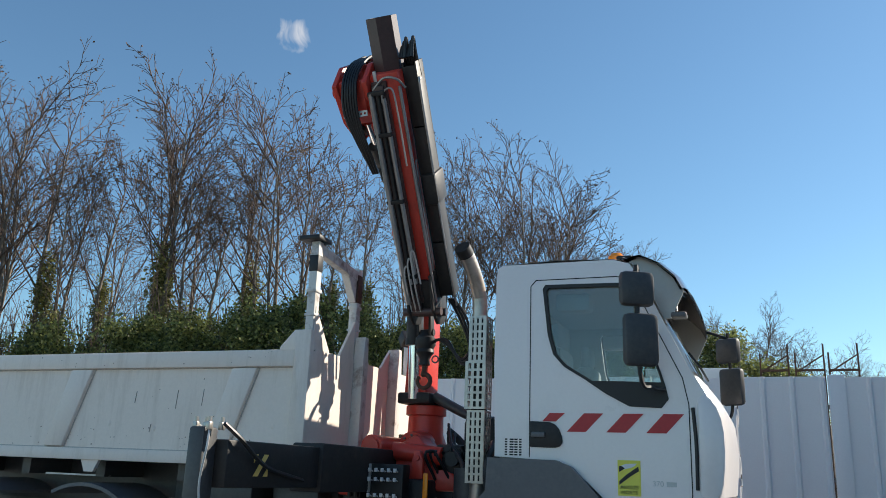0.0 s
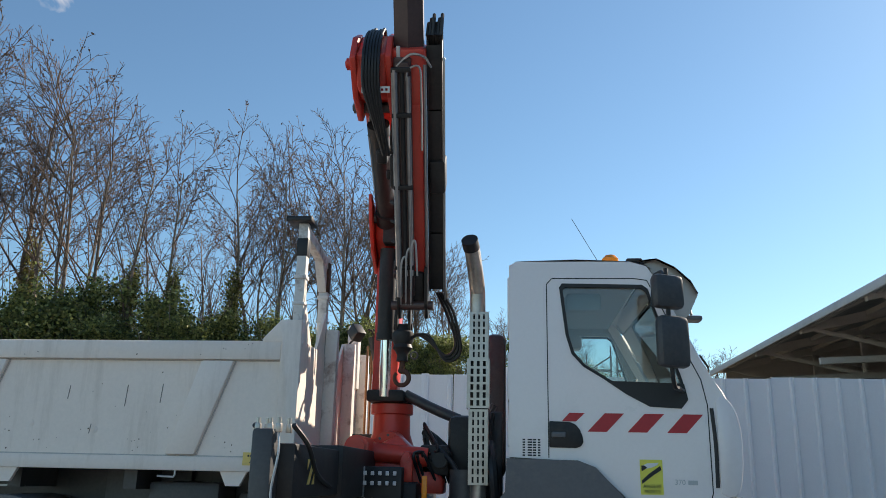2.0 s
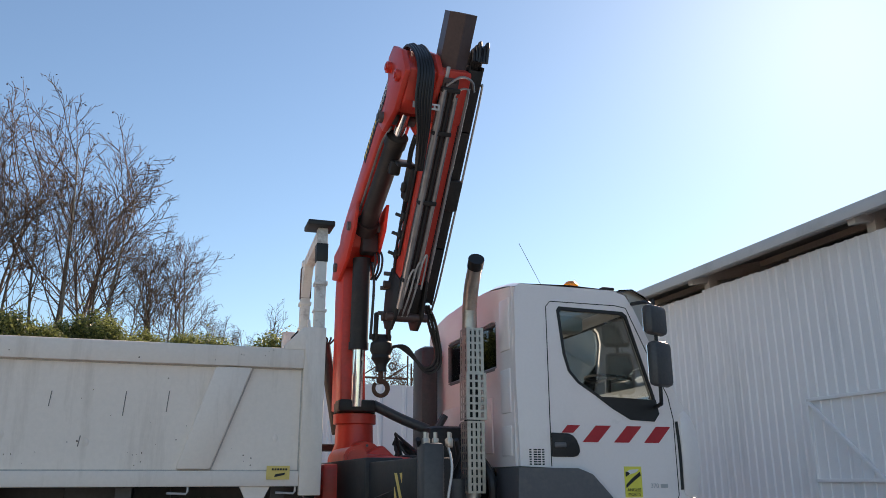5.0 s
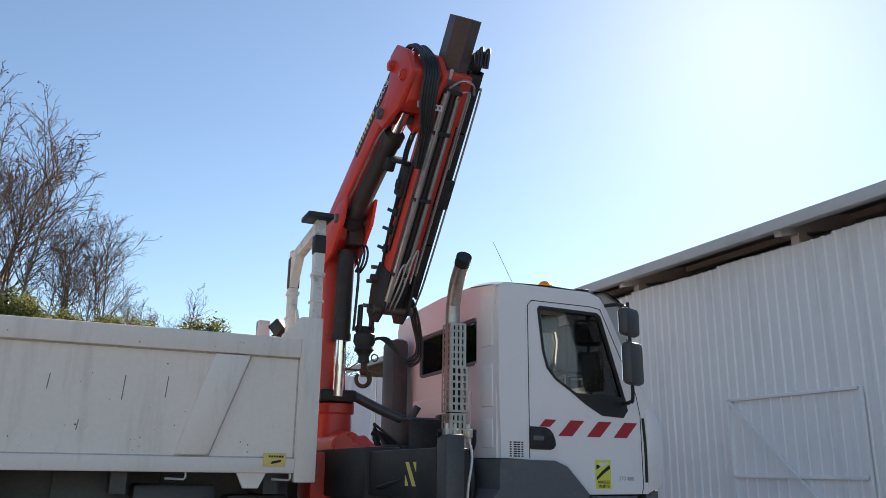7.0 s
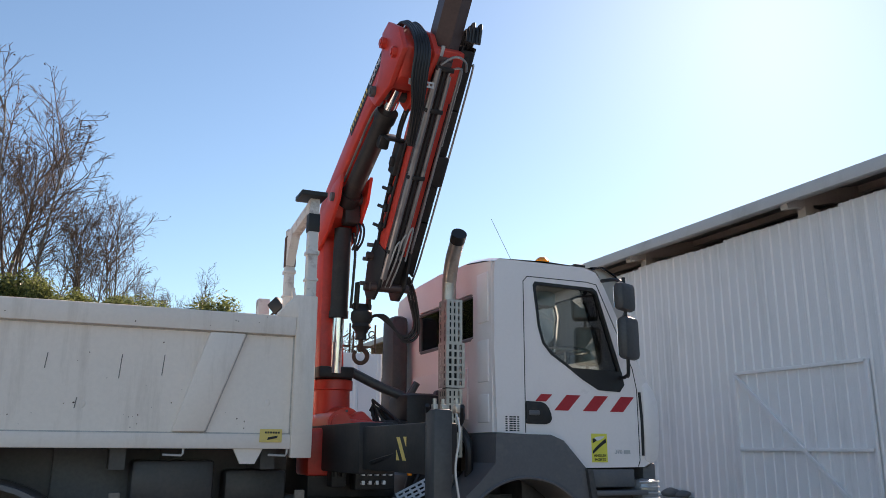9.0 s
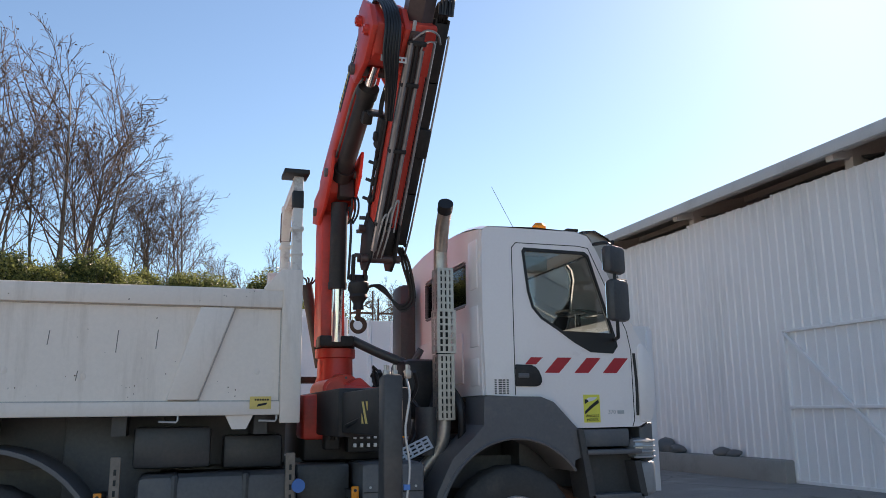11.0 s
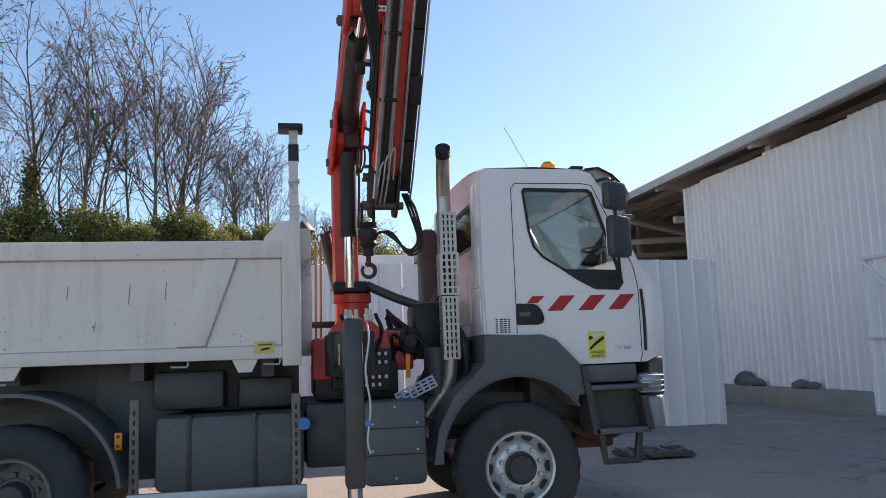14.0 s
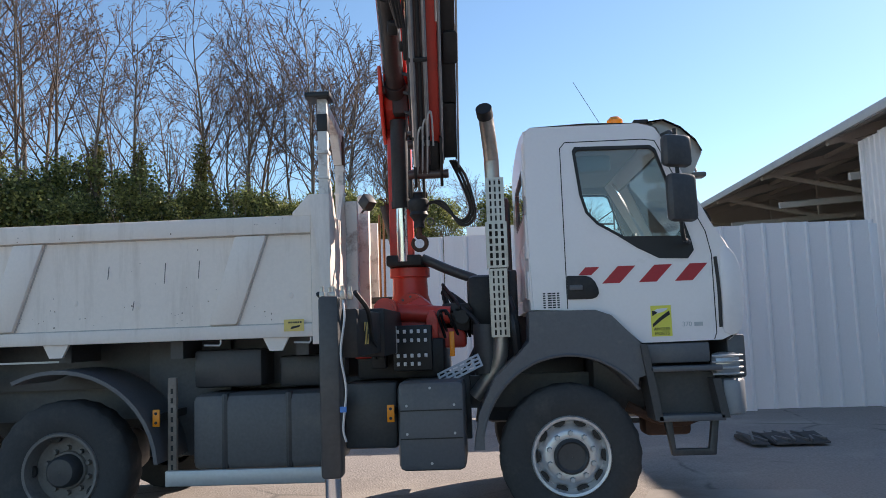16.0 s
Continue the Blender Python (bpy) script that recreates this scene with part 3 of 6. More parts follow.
def make_cab():
    bm = B()
    # back wall with its window
    back = [(Y0 + 0.05, 1.64), (Y0 + 0.05, 3.06), (6.4, 3.13), (6.95, 3.15), (7.5, 3.13), (Y1 - 0.05, 3.06), (Y1 - 0.05, 1.64)]
    win = [(6.20, 2.46), (6.20, 2.80), (6.24, 2.84), (7.42, 2.84), (7.46, 2.80), (7.46, 2.46), (7.42, 2.42), (6.24, 2.42)]
    plate(bm, back, [win], "x", -1.90, -1.85)
    cab = part("cab", bm, CAB_WHITE, truck, "white painted cab with a crowned roof")
    # roof, crowned across
    bm = B()
    rows = []
    for x, dz in ((-1.89, -0.03), (-1.84, 0.0), (-1.4, 0.015), (-1.0, 0.0), (-0.90, -0.02), (-0.84, -0.06)):
        rows.append([(x, y, 3.078 + dz + 0.10 * (1 - abs((y - 6.95) / 1.15) ** 3)) for y in (5.80, 5.86, 6.0, 6.3, 6.95, 7.6, 7.9, 8.04, 8.10)])
    top = loft(bm, rows)
    loft(bm, [[(p.co.x, p.co.y, p.co.z - 0.05) for p in r] for r in top])
    part("cab_roof", bm, CAB_WHITE, cab, "white crowned cab roof")
    # front below the windscreen
    bm = B()
    rows = []
    for x, z, k in ((-0.47, 2.22, 0.8), (-0.40, 2.12, 0.9), (-0.335, 1.98, 1.0), (-0.315, 1.75, 1.0), (-0.345, 1.42, 1.0), (-0.42, 1.36, 1.0)):
        rows.append([(x + k * dx, y, z) for y, dx in COLS])
    loft(bm, rows)
    part("front_panel", bm, CAB_WHITE, cab, "white cab front panel")
    # windscreen header and floor
    bm = B()
    loft(bm, [[(-0.80 + 0.6 * dx, y, 2.92) for y, dx in COLS], [(-0.87 + 0.5 * dx, y, 3.05) for y, dx in COLS]])
    part("windscreen_header", bm, CAB_WHITE, cab)
    bm = B()
    tube(bm, [(-0.40, 6.3, 2.24), (-0.43, 6.0, 2.30), (-0.50, 5.95, 2.40)], 0.008, 5)
    part("wiper", bm, INK, cab)
    for y in (Y0, Y1 - 0.05):
        bm = B()
        plate(bm, SIDE, [WIN], "y", y, y + 0.05)
        part("side_panel", bm, CAB_WHITE, cab, "white painted cab side with door")
    bm = B()
    box(bm, -1.86, -0.42, 5.85, 8.05, 1.62, 1.68)
    part("cab_floor", bm, INSIDE, cab)
    bm = B()
    loft(bm, [[(-0.485 + 0.8 * dx, y, 2.25) for y, dx in COLS], [(-0.64 + 0.7 * dx, y, 2.58) for y, dx in COLS], [(-0.795 + 0.6 * dx, y, 2.90) for y, dx in COLS]])
    part("windscreen", bm, GLASS, cab, "tinted windscreen").visible_shadow = False
    for y in (Y0 + 0.02, Y1 - 0.02):
        bm = B()
        prism(bm, [(p + (0.005 if p < -1.2 else -0.005), q) for p, q in WIN], "y", y, y + 0.004)
        part("side_window", bm, GLASS, cab).visible_shadow = False
    bm = B()
    box(bm, -1.882, -1.878, 6.21, 7.45, 2.43, 2.83)
    part("rear_window", bm, GLASS, cab).visible_shadow = False
    # grey trim inside the doors and the back wall
    for y in (Y0 + 0.052, Y1 - 0.064):
        bm = B()
        plate(bm, [(-1.84, 1.68), (-1.84, 2.97), (-0.93, 2.97), (-0.55, 2.26), (-0.47, 2.10), (-0.47, 1.68)], [[(p, q) for p, q in WIN]], "y", y, y + 0.012)
        part("door_trim", bm, INSIDE, cab, "grey inner door trim")
    bm = B()
    plate(bm, [(Y0 + 0.07, 1.68), (Y0 + 0.07, 2.97), (Y1 - 0.07, 2.97), (Y1 - 0.07, 1.68)], [win], "x", -1.846, -1.832)
    part("back_trim", bm, INSIDE, cab, "grey inner trim of the back wall")
    # black rubber seals and the black lower part of the side window
    for s, y in ((-1, Y0), (1, Y1)):
        bm = B()
        inner = [((p + 1.08) * 0.955 - 1.08, (q - 2.5) * 0.95 + 2.5) for p, q in WIN]
        plate(bm, [((p + 1.08) * 1.015 - 1.08, (q - 2.5) * 1.015 + 2.5) for p, q in WIN], [inner], "y", y + s * 0.006, y - s * 0.02)
        part("window_seal", bm, INK, cab, "black rubber window seal")
        bm = B()
        prism(bm, [(-0.655, 2.17), (-0.632, 2.06), (-0.68, 1.995), (-0.90, 2.005), (-1.06, 2.09), (-1.20, 2.185), (-0.95, 2.18)], "y", y + s * 0.008, y - s * 0.02)
        part("window_corner_panel", bm, INK, cab, "black panel at the foot of the window")
    bm = B()
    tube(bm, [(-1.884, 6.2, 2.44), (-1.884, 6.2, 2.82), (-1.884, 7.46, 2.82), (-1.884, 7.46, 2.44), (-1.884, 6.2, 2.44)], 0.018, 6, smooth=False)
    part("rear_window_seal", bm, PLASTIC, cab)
    # shut lines of the door, as narrow recessed seams with dark rubber
    for pts in ([(-1.62, 1.64), (-1.62, 2.90), (-1.58, 2.945), (-0.98, 2.945)], [(-0.98, 2.945), (-0.88, 2.93), (-0.535, 2.20), (-0.50, 2.02), (-0.50, 1.42), (-0.52, 1.37)]):
        bm = B()
        for a, b in zip(pts, pts[1:]):
            beam(bm, (a[0], Y0 - 0.0005, a[1]), (b[0], Y0 - 0.0005, b[1]), 0.007, 0.003, (0, 1, 0))
        part("door_seam", bm, INK, cab)
    for ya, yb in ((Y0 - 0.012, Y0 + 0.05), (Y1 - 0.05, Y1 + 0.012)):
        bm = B()
        prism(bm, [(-0.45, 1.42), (-0.39, 1.395), (-0.345, 1.40), (-0.315, 1.44), (-0.298, 1.50), (-0.284, 1.60), (-0.277, 1.72), (-0.279, 1.84), (-0.292, 1.93), (-0.318, 2.005), (-0.355, 2.06), (-0.40, 2.095), (-0.45, 2.05)], "y", ya, yb, 0.018)
        part("corner_deflector", bm, CAB_WHITE, cab, "white curved air deflector on the cab corner")
    bm = B()
    tube(bm, [(-0.475, Y0 - 0.004, 2.0), (-0.462, Y0 - 0.004, 1.75), (-0.466, Y0 - 0.004, 1.46)], 0.013, 6)
    part("corner_slot", bm, INK, cab, "dark air slot on the cab corner")
    bm = B()
    prism(bm, [(-1.615, 1.712), (-1.43, 1.71), (-1.395, 1.72), (-1.375, 1.75), (-1.38, 1.79), (-1.40, 1.84), (-1.43, 1.875), (-1.47, 1.89), (-1.615, 1.895)], "y", Y0 - 0.018, Y0 + 0.01, 0.008)
    part("handle_recess", bm, JET, cab, "black door handle recess")
    bm = B()
    box(bm, -1.60, -1.50, Y0 - 0.035, Y0 - 0.018, 1.78, 1.82, 0.008)
    part("door_handle", bm, PLASTIC, cab)
    # stripes
    for x0, x1, w in ((-1.585, -1.47, 0.11), (-1.345, -1.22, 0.135), (-1.065, -0.94, 0.135), (-0.79, -0.67, 0.135)):
        bm = B()
        lo = 1.895 if x0 < -1.5 else 1.825
        prism(bm, [(x0 if x0 > -1.5 else x0 + 0.06, lo), (x0 + w + (0.05 if x0 < -1.5 else 0), lo), (x1 + w, 1.955), (x1, 1.955)], "y", Y0 - 0.004, Y0 + 0.001)
        part("stripe", bm, STRIPE, cab, "red reflective slanted stripe")
    # blind spot sign
    bm = B()
    bar(bm, -0.99, -0.835, 1.405, 1.64, Y0)
    sign = part("sign", bm, LIME, cab, "yellow blind spot warning sticker")
    bm = B()
    prism(bm, [(-0.98, 1.50), (-0.93, 1.545), (-0.85, 1.60), (-0.845, 1.57), (-0.90, 1.535), (-0.98, 1.475)], "y", Y0 - 0.007, Y0 - 0.003)
    prism(bm, [(-0.98, 1.56), (-0.94, 1.585), (-0.96, 1.60), (-0.98, 1.60)], "y", Y0 - 0.007, Y0 - 0.003)
    part("pictogram", bm, INK, sign)
    bm = B()
    prism(bm, [(-0.96, 1.575), (-0.90, 1.59), (-0.87, 1.605), (-0.86, 1.62), (-0.94, 1.615), (-0.97, 1.60)], "y", Y0 - 0.006, Y0 - 0.002)
    part("pictogram_patch", bm, PAPER, sign)
    words("ANGLES\nMORTS", 0.034, INK, Matrix.Translation((-0.912, Y0 - 0.007, 1.443)) @ Euler((radians(90), 0, 0)).to_matrix().to_4x4(), sign)
    words("370", 0.05, ALU, Matrix.Translation((-0.72, Y0 - 0.003, 1.49)) @ Euler((radians(90), 0, 0)).to_matrix().to_4x4(), cab)
    bm = B()
    bar(bm, -0.665, -0.60, 1.475, 1.505, Y0, 0.003)
    part("badge", bm, ALU, cab, "small silver model badge")
    # the small table of print behind the door
    for i in range(7):
        for k in range(4):
            bm = B()
            x = -1.805 + k * 0.036
            bar(bm, x, x + 0.018 + 0.012 * ((i * 3 + k * 5) % 3) / 2, 1.650 + i * 0.018, 1.6605 + i * 0.018, Y0, 0.002)
            part("print_mark", bm, INK, cab)
    # back wall pressings
    for y0, y1, z0, z1 in ((5.9, 6.1, 2.55, 2.98), (5.9, 6.1, 2.05, 2.4), (5.9, 6.1, 1.72, 1.95), (6.3, 7.6, 1.75, 2.2)):
        bm = B()
        box(bm, -1.912, -1.89, y0, y1, z0, z1, 0.01)
        part("pressing", bm, CAB_WHITE, cab)
    # wheel arch and lower fender
    for s in (0, 1):
        bm = B()
        outer = [(-1.92, 1.63), (-1.42, 1.625), (-1.30, 1.58), (-1.09, 1.36), (-1.06, 1.12), (-1.12, 1.10)]
        inner = [(-1.65 + 0.66 * math.cos(a), 0.58 + 0.70 * math.sin(a)) for a in [radians(38 + 12 * k) for k in range(12)]]
        tail = [(-2.30, 0.60), (-2.38, 0.60), (-2.33, 0.88), (-2.20, 1.14), (-2.02, 1.30), (-1.93, 1.40)]
        ya, yb = (5.74, 6.2) if s == 0 else (7.7, 8.16)
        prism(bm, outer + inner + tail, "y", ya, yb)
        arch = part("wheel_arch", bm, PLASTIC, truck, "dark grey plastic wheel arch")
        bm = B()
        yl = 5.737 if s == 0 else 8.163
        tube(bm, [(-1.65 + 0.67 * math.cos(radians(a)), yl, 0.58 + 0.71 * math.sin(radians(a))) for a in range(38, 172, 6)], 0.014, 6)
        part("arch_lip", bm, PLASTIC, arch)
    # steps, lamp, bumper
    for s in (0, 1):
        y0, y1 = (5.70, 6.0) if s == 0 else (7.9, 8.2)
        out = y0 if s == 0 else y1 - 0.02
        bm = B()
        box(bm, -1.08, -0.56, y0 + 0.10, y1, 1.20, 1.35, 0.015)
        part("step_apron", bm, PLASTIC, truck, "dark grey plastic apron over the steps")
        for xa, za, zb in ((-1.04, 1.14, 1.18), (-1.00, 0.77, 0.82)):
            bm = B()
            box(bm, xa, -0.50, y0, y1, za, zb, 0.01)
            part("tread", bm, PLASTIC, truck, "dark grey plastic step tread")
        # step body in black instead of plastic grey: paints the shade inside
        bm = B()
        box(bm, -0.99, -0.52, y0 + 0.17, y1, 0.82, 1.14)
        prism(bm, [(-1.10, 1.35), (-1.05, 1.35), (-0.96, 0.78), (-1.02, 0.78)], "y", y0, y1)
        prism(bm, [(-0.58, 1.08), (-0.52, 1.08), (-0.47, 0.79), (-0.53, 0.79)], "y", y0, y1)
        part("cab_step", bm, BLACK, truck, "black cab steps with the shade inside put into the colour")
        bm = B()
        box(bm, -0.55, -0.345, y0 + 0.04 if s == 0 else y0 + 0.02, y1 - 0.02 if s == 0 else y1 - 0.07, 1.09, 1.27, 0.05)
        lamp = part("headlamp", bm, LAMP, truck, "clear headlamp behind a wire guard")
        bm = B()
        for k in range(4):
            z = 1.11 + 0.045 * k
            tube(bm, [(-0.57, out + (0.025 if s == 0 else -0.025), z), (-0.39, out + (0.025 if s == 0 else -0.025), z), (-0.33, out + (0.08 if s == 0 else -0.08), z), (-0.32, out + (0.22 if s == 0 else -0.22), z)], 0.008, 6, smooth=False)
        part("lamp_guard", bm, ALU, lamp)
    bm = B()
    prism(bm, [(-0.50, 5.74), (-0.38, 5.74), (-0.31, 5.82), (-0.24, 6.05), (-0.22, 6.95), (-0.24, 7.85), (-0.31, 8.08), (-0.38, 8.16), (-0.50, 8.16)], "z", 0.80, 1.07, 0.03)
    part("bumper", bm, BUMPER, truck, "dark grey steel front bumper")
    bm = B()
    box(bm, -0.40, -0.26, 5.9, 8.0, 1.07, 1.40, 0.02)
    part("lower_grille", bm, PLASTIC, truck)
    # mirrors
    for s, dx in ((0, 0.0), (1, 0.46)):
        def yy(v):
            return v if s == 0 else 13.9 - v
        for x0, x1, z0, z1 in ((-0.90, -0.68, 2.655, 2.90), (-0.88, -0.66, 2.245, 2.605)):
            bm = B()
            turn = Matrix.Translation(((x0 + x1) / 2 + dx, yy(5.51), 0)) @ Matrix.Rotation(radians(25 if s == 0 else -25), 4, "Z")
            box(bm, -0.12, 0.12, -0.05, 0.05, z0, z1, 0.04, turn)
            mir = part("mirror", bm, BLACK, cab, "black wing mirror housing")
            bm = B()
            box(bm, -0.10, 0.10, 0.047, 0.053, z0 + 0.03, z1 - 0.03, 0, turn)
            part("mirror_glass", bm, CHROME, mir)
        bm = B()
        tube(bm, [(-0.82, yy(5.80), 2.97), (-0.80 + dx * 0.6, yy(5.62), 2.95), (-0.80 + dx, yy(5.52), 2.9)], 0.016, 6)
        tube(bm, [(-0.66, yy(5.80), 2.12), (-0.72 + dx * 0.6, yy(5.64), 2.12), (-0.78 + dx, yy(5.52), 2.2), (-0.79 + dx, yy(5.52), 2.95)], 0.016, 6)
        part("mirror_arm", bm, INK, cab)
    # sun visor
    rows = []
    for x, z in ((-0.93, 3.085), (-0.80, 3.10), (-0.67, 3.035), (-0.56, 2.93), (-0.515, 2.84)):
        rows.append([(x + 0.6 * dx, y, z + 0.05 * (1 - abs((y - 6.95) / 1.15) ** 3)) for y, dx in COLS])
    bm = B()
    g = loft(bm, rows)
    loft(bm, [[(p.co.x - 0.012, p.co.y, p.co.z - 0.014) for p in r] for r in g])
    part("sun_visor", bm, SMOKE, cab, "smoked brown sun visor")
    for y in (5.86, 8.04):
        bm = B()
        prism(bm, [(-0.90, 3.06), (-0.80, 3.10), (-0.66, 3.03), (-0.53, 2.90), (-0.505, 2.83), (-0.60, 2.63), (-0.65, 2.63), (-0.76, 2.88)], "y", y - 0.01, y + 0.01)
        part("visor_cheek", bm, VISOR, cab, "pale translucent visor cheek")
    bm = B()
    box(bm, -1.0, -0.88, 5.95, 6.1, 3.115, 3.145, 0.012)
    part("roof_lamp", bm, INK, cab)
    bm = B()
    tube(bm, [(-0.60, 5.95, 2.80), (-0.57, 5.88, 2.74), (-0.56, 5.85, 2.68)], 0.01, 5)
    box(bm, -0.60, -0.49, 5.80, 5.92, 2.63, 2.67, 0.015)
    part("kerb_mirror", bm, PLASTIC, cab)
    bm = B()
    cyl(bm, (-1.07, 6.4, 3.15), (-1.07, 6.4, 3.20), 0.075, seg=20)
    bea = part("beacon_base", bm, INK, cab)
    bm = B()
    cyl(bm, (-1.07, 6.4, 3.20), (-1.07, 6.4, 3.255), 0.068, seg=20)
    cyl(bm, (-1.07, 6.4, 3.255), (-1.07, 6.4, 3.285), 0.068, 0.04, seg=20)
    part("beacon_lens", bm, ORANGE, bea, "orange beacon lens")
    bm = B()
    tube(bm, [(-1.07, 6.94, 3.16), (-1.11, 6.94, 3.37), (-1.34, 6.93, 3.78)], 0.0025, 5, smooth=False)
    part("antenna", bm, INK, cab)
    # inside
    bm = B()
    box(bm, -1.84, -0.92, 5.86, 8.04, 2.96, 2.985)
    part("headliner", bm, INSIDE, cab)
    bm = B()
    box(bm, -0.72, -0.46, 5.9, 8.0, 1.7, 2.16, 0.05)
    part("dashboard", bm, INSIDE, cab, "grey dashboard")
    for y in (6.35, 7.55):
        bm = B()
        box(bm, -1.55, -1.05, y - 0.24, y + 0.24, 1.80, 1.95, 0.05)
        box(bm, -1.62, -1.46, y - 0.23, y + 0.23, 1.92, 2.50, 0.05)
        box(bm, -1.60, -1.50, y - 0.13, y + 0.13, 2.50, 2.70, 0.04)
        part("seat", bm, SEAT, cab, "grey fabric driving seat")
    bm = B()
    c = Vector((-0.86, 7.5, 2.20))
    ring = []
    for k in range(25):
        a = 2 * math.pi * k / 24
        ring.append(c + Vector((0.12 * math.cos(a), 0.22 * math.sin(a), 0.19 * math.cos(a))))
    tube(bm, ring, 0.014, 6, smooth=False)
    beam(bm, c + Vector((0, -0.2, 0)), c + Vector((0, 0.2, 0)), 0.04, 0.02)
    tube(bm, [c, c + Vector((0.25, 0, -0.2))], 0.03, 6, smooth=False)
    part("steering_wheel", bm, INK, cab)
    for y in (6.0, 7.9):
        bm = B()
        box(bm, -1.47, -1.20, y - 0.05, y + 0.10, 2.73, 2.87, 0.03)
        part("inner_visor", bm, INSIDE, cab)
    return cab


cab = make_cab()


def make_wheel(x, y, rear=False, side=-1):
    """A lorry wheel on the y axis; side -1 faces minus y."""
    s = -side
    bm = B()
    prof = [(0.29, 0.02), (0.33, 0.0), (0.42, -0.005), (0.49, 0.01), (0.525, 0.04), (0.532, 0.06), (0.534, 0.15), (0.534, 0.16), (0.532, 0.26), (0.52, 0.29), (0.45, 0.31), (0.30, 0.30)]
    rings = lathe(bm, [(r, s * d) for r, d in prof], (x, y, 0.53), 96)
    # blocks of the tread, staggered
    for i in (4, 5, 6, 7, 8):
        for k in range(96):
            if (k + (2 if i > 6 else 0)) % 4 < 2:
                v = rings[i][k]
                v.co.x, v.co.z = x + (v.co.x - x) * 1.014, 0.53 + (v.co.z - 0.53) * 1.014
    tyre = part("wheel", bm, RUBBER, truck, "black rubber lorry tyre with block tread")
    bm = B()
    if not rear:
        prof = [(0.30, 0.05), (0.305, 0.015), (0.295, -0.005), (0.275, 0.0), (0.265, 0.05), (0.25, 0.085), (0.225, 0.06), (0.20, 0.025), (0.185, 0.018), (0.14, 0.018), (0.10, 0.03), (0.01, 0.03)]
    else:
        prof = [(0.30, 0.05), (0.305, 0.015), (0.295, -0.005), (0.275, 0.0), (0.262, 0.06), (0.25, 0.14), (0.20, 0.15), (0.15, 0.15), (0.14, 0.13), (0.01, 0.13)]
    lathe(bm, [(r, s * d) for r, d in prof], (x, y, 0.53), 48)
    part("rim", bm, DUSTY_RIM if rear else RIM, tyre, "dusty brown steel rim" if rear else "silver painted steel rim")
    for k in range(10):
        a = 2 * math.pi * (k + 0.5) / 10
        c = Vector((x + 0.172 * math.cos(a), y, 0.53 + 0.172 * math.sin(a)))
        bm = B()
        off = 0.15 if rear else 0.02
        cyl(bm, c + Vector((0, s * (off + 0.01), 0)), c + Vector((0, s * (off - 0.035), 0)), 0.025, 0.018, seg=6)
        part("wheel_nut", bm, DUSTY_RIM if rear else ALU, tyre)
        a += math.pi / 10
        c = Vector((x + 0.256 * math.cos(a), y + s * (0.10 if rear else 0.068), 0.53 + 0.256 * math.sin(a)))
        if k % (1 if not rear else 2) == 0:
            bm = B()
            m = Matrix.Translation(c) @ Matrix.Rotation(-a, 4, "Y")
            cyl(bm, (0, -0.016, 0), (0, 0.016, 0), 0.031, seg=12)
            bmesh.ops.transform(bm, matrix=m @ Matrix.Diagonal((0.9, 1, 1.5, 1)), verts=bm.verts)
            part("hand_hole", bm, INK, tyre)
    bm = B()
    if rear:
        lathe(bm, [(0.125, s * 0.14), (0.12, s * 0.03), (0.10, s * 0.005), (0.005, s * 0.0)], (x, y, 0.53), 28)
    else:
        lathe(bm, [(0.135, s * 0.03), (0.132, s * -0.01), (0.115, s * -0.03), (0.10, s * -0.015), (0.005, s * -0.012)], (x, y, 0.53), 28)
    part("hub", bm, BLACK, tyre, "dark hub cap")


for wx in (-1.65,):
    make_wheel(wx, 5.76)
    make_wheel(wx, 8.14, side=1)
for wx in (-5.56, -6.92):
    make_wheel(wx, 5.70, True)
    make_wheel(wx, 8.20, True, side=1)


